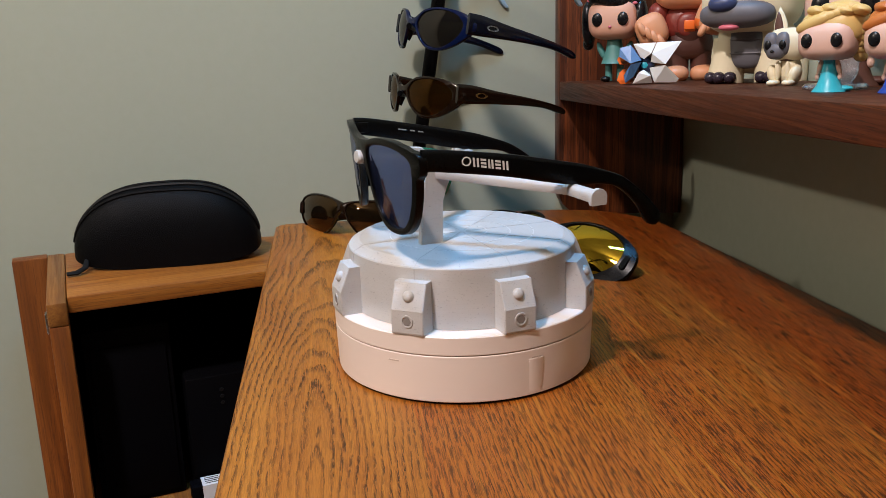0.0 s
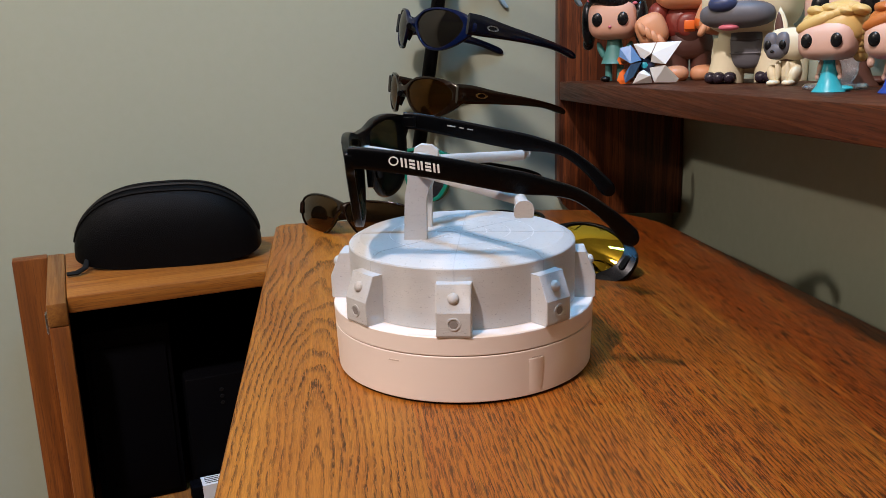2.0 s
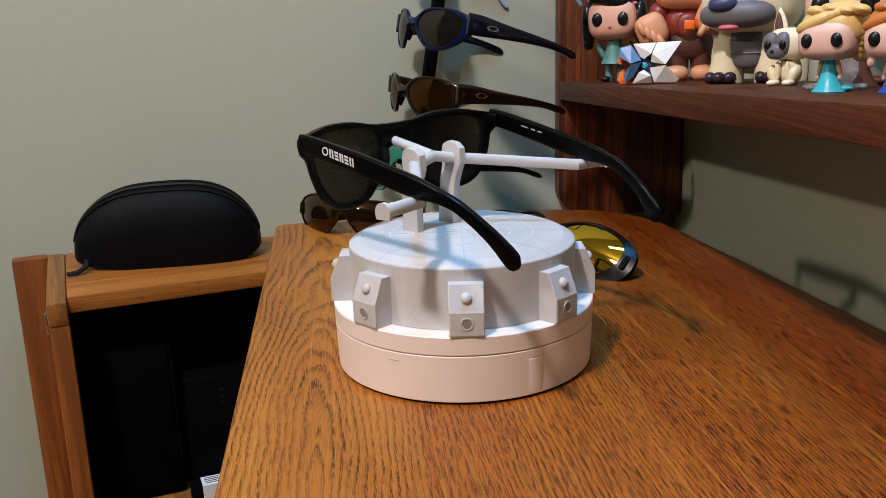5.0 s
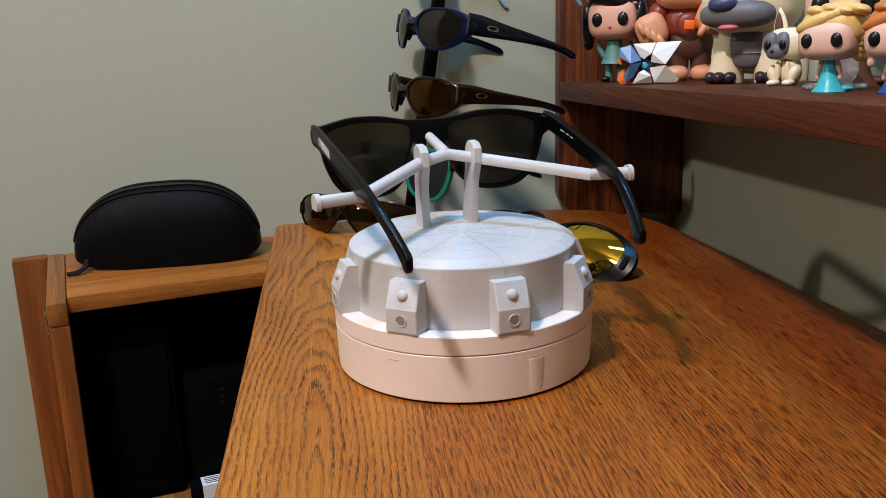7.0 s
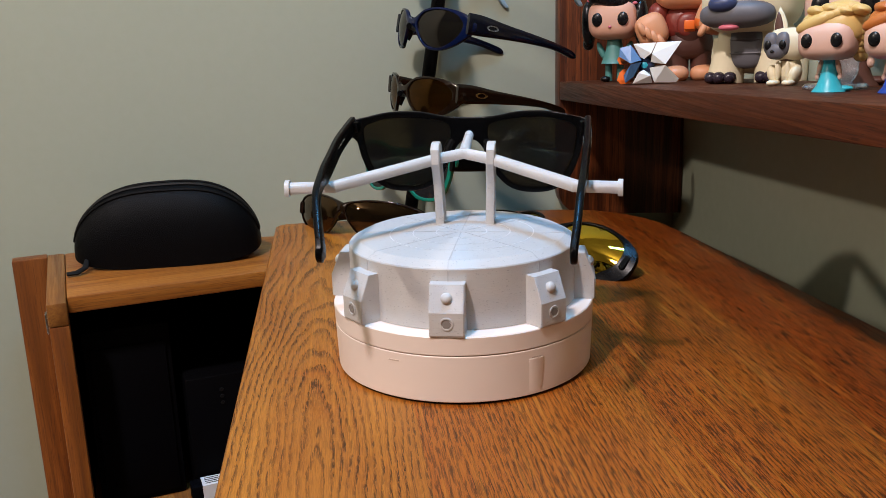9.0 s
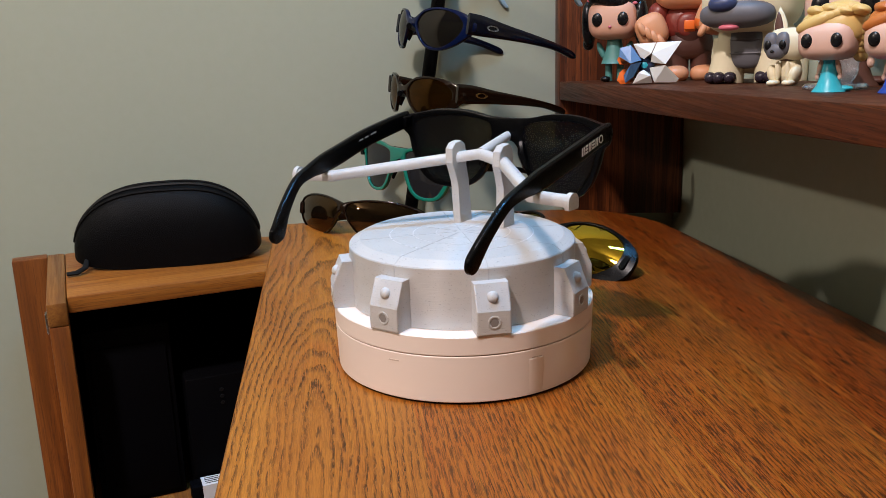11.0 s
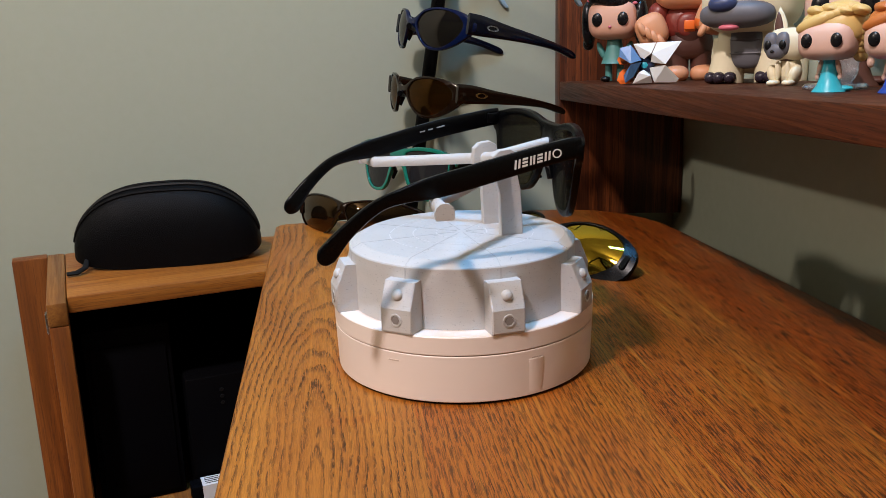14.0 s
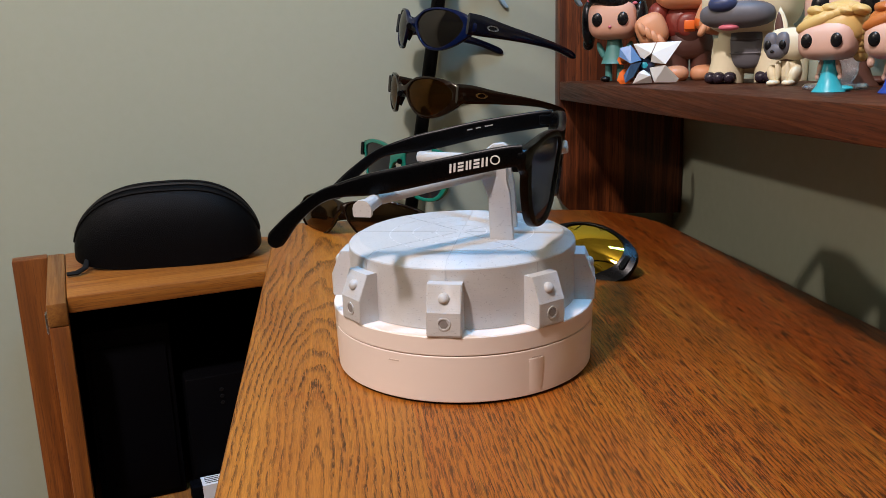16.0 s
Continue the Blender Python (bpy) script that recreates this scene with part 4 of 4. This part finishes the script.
def bison_figure():
    bm = bmesh.new()
    for sx in (-1, 1):
        cone(bm, [(0.0138, 0.0), (0.0126, 0.010), (0.0098, 0.030), (0.0100, 0.052)], 0, Matrix.Translation((sx * 0.0180, -0.012, 0.002)) @ pose(0, 0, 0, 0, -sx * 8, 0))
        for j in (-1, 0, 1):
            blob(bm, (sx * 0.0188 + j * 0.0070, -0.0235 + abs(j) * 0.0030, 0.0044), (0.0049, 0.0072, 0.0046), 1, 2.3, 14, 8)
        cone(bm, [(0.012, 0.0), (0.013, 0.020), (0.011, 0.034)], 0, Matrix.Translation((sx * 0.024, 0.016, 0)))
        blob(bm, (sx * 0.025, 0.004, 0.005), (0.006, 0.008, 0.005), 1, 2.2, 12, 8)
    blob(bm, (0, 0.006, 0.032), (0.0275, 0.027, 0.026), 0, 2.4)
    blob(bm, (0, -0.0185, 0.0285), (0.0125, 0.0062, 0.0180), 2, 3.0)
    for zz in (0.022, 0.032):
        blob(bm, (0, -0.0240, zz), (0.0118, 0.0012, 0.0009), 2, 2.5, 12, 6)
    blob(bm, (0, -0.008, 0.0600), (0.036, 0.029, 0.0250), 0, 2.7, 28, 16)
    blob(bm, (-0.004, -0.031, 0.0500), (0.0275, 0.0145, 0.0100), 2, 2.6, 24, 12)
    blob(bm, (-0.012, -0.0415, 0.0572), (0.0105, 0.0075, 0.0058), 3, 2.4)
    blob(bm, (-0.008, -0.0395, 0.0408), (0.0075, 0.0050, 0.0024), 4, 2.2)
    blob(bm, (0.012, -0.0335, 0.0672), (0.0115, 0.0045, 0.0090), 5, 2.2)
    blob(bm, (0.012, -0.0368, 0.0668), (0.0080, 0.0030, 0.0066), 6, 2.2)
    for sx in (-1, 1):
        cone(bm, [(0.006, 0), (0.004, 0.012), (0, 0.022)], 2, Matrix.Translation((sx * 0.022, 0, 0.080)))
    return figure("figurine", bm, [VINYL_CREAM, VINYL_NAVY_DARK, VINYL_GREY, VINYL_NAVY, VINYL_PINK, VINYL_WHITE, VINYL_BLACK], on_shelf(0.2535, 0.182, -40, 1.0), "large cream vinyl beast with grey muzzle and dark claws")


VINYL_NAVY_DARK = plain("vinyl_dark_claw", (0.030, 0.022, 0.035), 0.25)


def lemur_figure():
    bm = bmesh.new()
    blob(bm, (0.002, 0, 0.0100), (0.0078, 0.0080, 0.0105), 0, 2.2)
    for sx in (-1, 1):
        blob(bm, (sx * 0.0075, -0.005, 0.0075), (0.0042, 0.0065, 0.0072), 0, m=pose(0, 0, 0, 0, sx * 20, 0))
        blob(bm, (sx * 0.0055, -0.0110, 0.0020), (0.0040, 0.0060, 0.0022), 0, 2.4)
        blob(bm, (sx * 0.0035, -0.0085, 0.0100), (0.0022, 0.0026, 0.0070), 0)
    blob(bm, (0.001, 0, 0.0285), (0.0150, 0.0125, 0.0115), 0, 2.8, 24, 14)
    for sx in (-1, 1):
        blob(bm, (-0.0035 + sx * 0.0042, -0.0105, 0.0290), (0.0056, 0.0042, 0.0082), 1, 2.3)
    blob(bm, (-0.004, -0.0115, 0.0240), (0.0070, 0.0042, 0.0058), 1, 2.3)
    blob(bm, (-0.005, -0.0158, 0.0238), (0.0014, 0.0010, 0.0010), 2)
    for sx in (-1, 1):
        blob(bm, (-0.0035 + sx * 0.0052, -0.0145, 0.0282), (0.0026, 0.0012, 0.0033), 2, nu=14, nv=8)
    for sx in (-1, 1):
        mm = Matrix.Translation((0.004 + sx * 0.0100, 0.001, 0.0370)) @ pose(0, 0, 0, 0, 12 * sx + 8, 0)
        cone(bm, [(0.0052, 0), (0.0048, 0.006), (0.0026, 0.013), (0, 0.018)], 0, mm @ Matrix.Diagonal((1, 0.45, 1, 1)))
        cone(bm, [(0.0034, 0.001), (0.0030, 0.006), (0.0014, 0.012), (0, 0.015)], 3, mm @ Matrix.Translation((-0.0006, -0.0016, 0)) @ Matrix.Diagonal((1, 0.45, 1, 1)))
    cone(bm, [(0.0062, 0), (0.0066, 0.0012), (0.0062, 0.0024)], 3, Matrix.Translation((0.001, -0.001, 0.0172)))
    return figure("figurine", bm, [VINYL_CREAM, VINYL_GREY, VINYL_BLACK, VINYL_BROWN], on_shelf(0.2390, 0.100, -50, 0.95), "small cream long-eared vinyl creature with grey face")


def gown_figure(hair, dress, m, label):
    bm = bmesh.new()
    cone(bm, [(0, 0), (0.0080, 0), (0.0076, 0.0008), (0.0058, 0.0030), (0.0044, 0.0070), (0.0034, 0.0112), (0.0028, 0.0140), (0.0034, 0.0160), (0, 0.0165)], 2)
    blob(bm, (0.0058, 0.003, 0.0014), (0.0046, 0.0040, 0.0015), 2, 2.2, 12, 8)
    for k in range(7):
        a = k * math.tau / 7
        blob(bm, (0.0044 * math.cos(a), 0.0044 * math.sin(a), 0.0042), (0.0007, 0.0007, 0.0050), 2, nu=8, nv=6, m=pose(0, 0, 0, 24 * math.sin(a), -24 * math.cos(a), 0))
    for sx in (-1, 1):
        blob(bm, (sx * 0.0044, -0.0005, 0.0118), (0.0013, 0.0013, 0.0046), 0, nu=10, nv=8, m=pose(0, 0, 0, 0, -sx * 14, 0))
        blob(bm, (sx * 0.0054, -0.0008, 0.0072), (0.0012, 0.0013, 0.0018), 0, nu=10, nv=8)
    blob(bm, (0, 0, 0.0248), (0.0140, 0.0125, 0.0098), 0, 3.2, 28, 16)
    blob(bm, (0.0012, 0.0030, 0.0300), (0.0156, 0.0136, 0.0100), 1, 2.7, 28, 14)
    # swept fringe and side locks
    for k in range(6):
        blob(bm, (-0.0048 + 0.0022 * k, -0.0072 + 0.0011 * k, 0.0330 + 0.0013 * k), (0.0100, 0.0048, 0.0034), 1, 2.4, 16, 8, m=pose(0, 0, 0, 0, -22 + 5 * k, -6 * k))
    for k in range(5):
        blob(bm, (0.0148 - 0.0006 * k, 0.0015 + 0.001 * k, 0.0290 - 0.0028 * k), (0.0030, 0.0062, 0.0040), 1, 2.2, 12, 8)
    for k in range(4):
        blob(bm, (-0.006 + 0.0065 * k, -0.002, 0.0382 + 0.0008 * math.sin(k * 2)), (0.0052, 0.0090, 0.0028), 1, 2.2, 12, 8, m=pose(0, 0, 0, 0, 12, 25))
    eyes(bm, 0.0070, -0.0122, 0.0245, 0.0034, 3)
    return figure("figurine", bm, [SKIN_PALE, hair, dress, VINYL_BLACK], m, label)


dark_hair_figure()
big_hand_figure()
bison_figure()
lemur_figure()
gown_figure(HAIR_BLONDE, VINYL_CYAN, on_shelf(0.2070, -0.010, -50, 1.14), "tiny vinyl doll with swept blonde hair and cyan gown")
gown_figure(HAIR_RED, VINYL_BLUE, on_shelf(0.2215, -0.050, -50, 1.12), "tiny vinyl doll with ginger hair and blue gown")


def geometric_toy():
    g = thing("geometric_toy", on_shelf(0.1890, 0.240, -20, 1.16) @ Matrix.Translation((0, 0, 0.0131)), "small angular star-shaped toy with white, blue and orange shards", "toy")
    part("core", lathe([(0, -0.0062), (0.0044, -0.0044), (0.0062, 0), (0.0044, 0.0044), (0, 0.0062)], 12), VINYL_NAVY, g)
    part("eye", lathe([(0, 0.0006), (0.0019, 0.0004), (0.0024, 0)], 6, m=Matrix.Translation((-0.001, -0.0064, 0)) @ pose(0, 0, 0, 90)), VINYL_CYAN, g, "pale blue lens eye")
    W, B, O = VINYL_WHITE, STEEL_BLUE, VINYL_ORANGE
    plates = [
        (W, [(-22, 37, 1), (17, 38, 2), (9, 20, -2), (-3, 11, 0), (-10, 14, 1)]),
        (W, [(18, 38, 2), (60, 39, 2), (33, 1, -4), (8, 5, 1), (10, 19, -2)]),
        (W, [(33, -1, -4), (56, -25, 2), (51, -31, 2), (14, -30, 1), (6, -5, 1)]),
        (W, [(-4, -8, 1), (8, -18, -3), (11, -31, 1), (-23, -31, 1), (-13, -13, -1)]),
        (B, [(-45, 31, 2), (-26, 35, 2), (-8, 9, -2), (-26, 4, -4), (-46, 16, 1)]),
        (B, [(-26, 2, -4), (-8, 6, -2), (-22, -20, 0), (-36, -30, 1), (-38, -16, 1)]),
        (O, [(-50, -25, 4), (-46, -12, 4), (-40, -6, 4), (-40, -24, 3), (-27, -31, 4), (-44, -32, 4)]),
        (O, [(-50, 10, 4), (-47, 16, 4), (-42, 4, 4), (-45, 2, 4)])]
    for mat, pts in plates:
        bm = bmesh.new()
        q = 0.00040
        vs = [bm.verts.new((x * q, -0.0085 + dy * 0.001, zz * q)) for x, zz, dy in pts]
        vs += [bm.verts.new((x * q * 0.75, 0.0095, zz * q * 0.75)) for x, zz, dy in pts]
        bmesh.ops.convex_hull(bm, input=vs)
        part("shard", bm, mat, g, smooth=0)


geometric_toy()
gown_figure(HAIR_DARK_RED, VINYL_BROWN, on_shelf(0.2560, 0.050, -45, 2.0), "large vinyl doll with dark red hair behind the small dolls")
dk = thing("clear_stand", on_shelf(0.2290, 0.022, 0), "clear round plastic figure stand on the shelf", "display stand")
CLEAR, ct, cbs = material("clear_plastic", 0.08)
cbs.inputs["Transmission Weight"].default_value = 0.9
cbs.inputs["Base Color"].default_value = (0.85, 0.87, 0.86, 1)
part("foot", lathe([(0, 0), (0.018, 0), (0.0185, 0.0012), (0.017, 0.0030), (0, 0.0034)], 40), CLEAR, dk)
part("disc", lathe([(0, -0.0012), (0.0135, -0.0012), (0.0140, 0), (0.0135, 0.0012), (0, 0.0012)], 40, m=Matrix.Translation((0.004, 0.004, 0.0145)) @ pose(0, 0, 0, 78, 0, 10)), CLEAR, dk)


def motions():
    rows = [(k * 0.5, pose(0, 0, 0, 0, 0, turn_at(k * 0.5))) for k in range(33)]
    for ob in (DISC, STAND, GLASSES):
        walk(ob, rows)


motions()
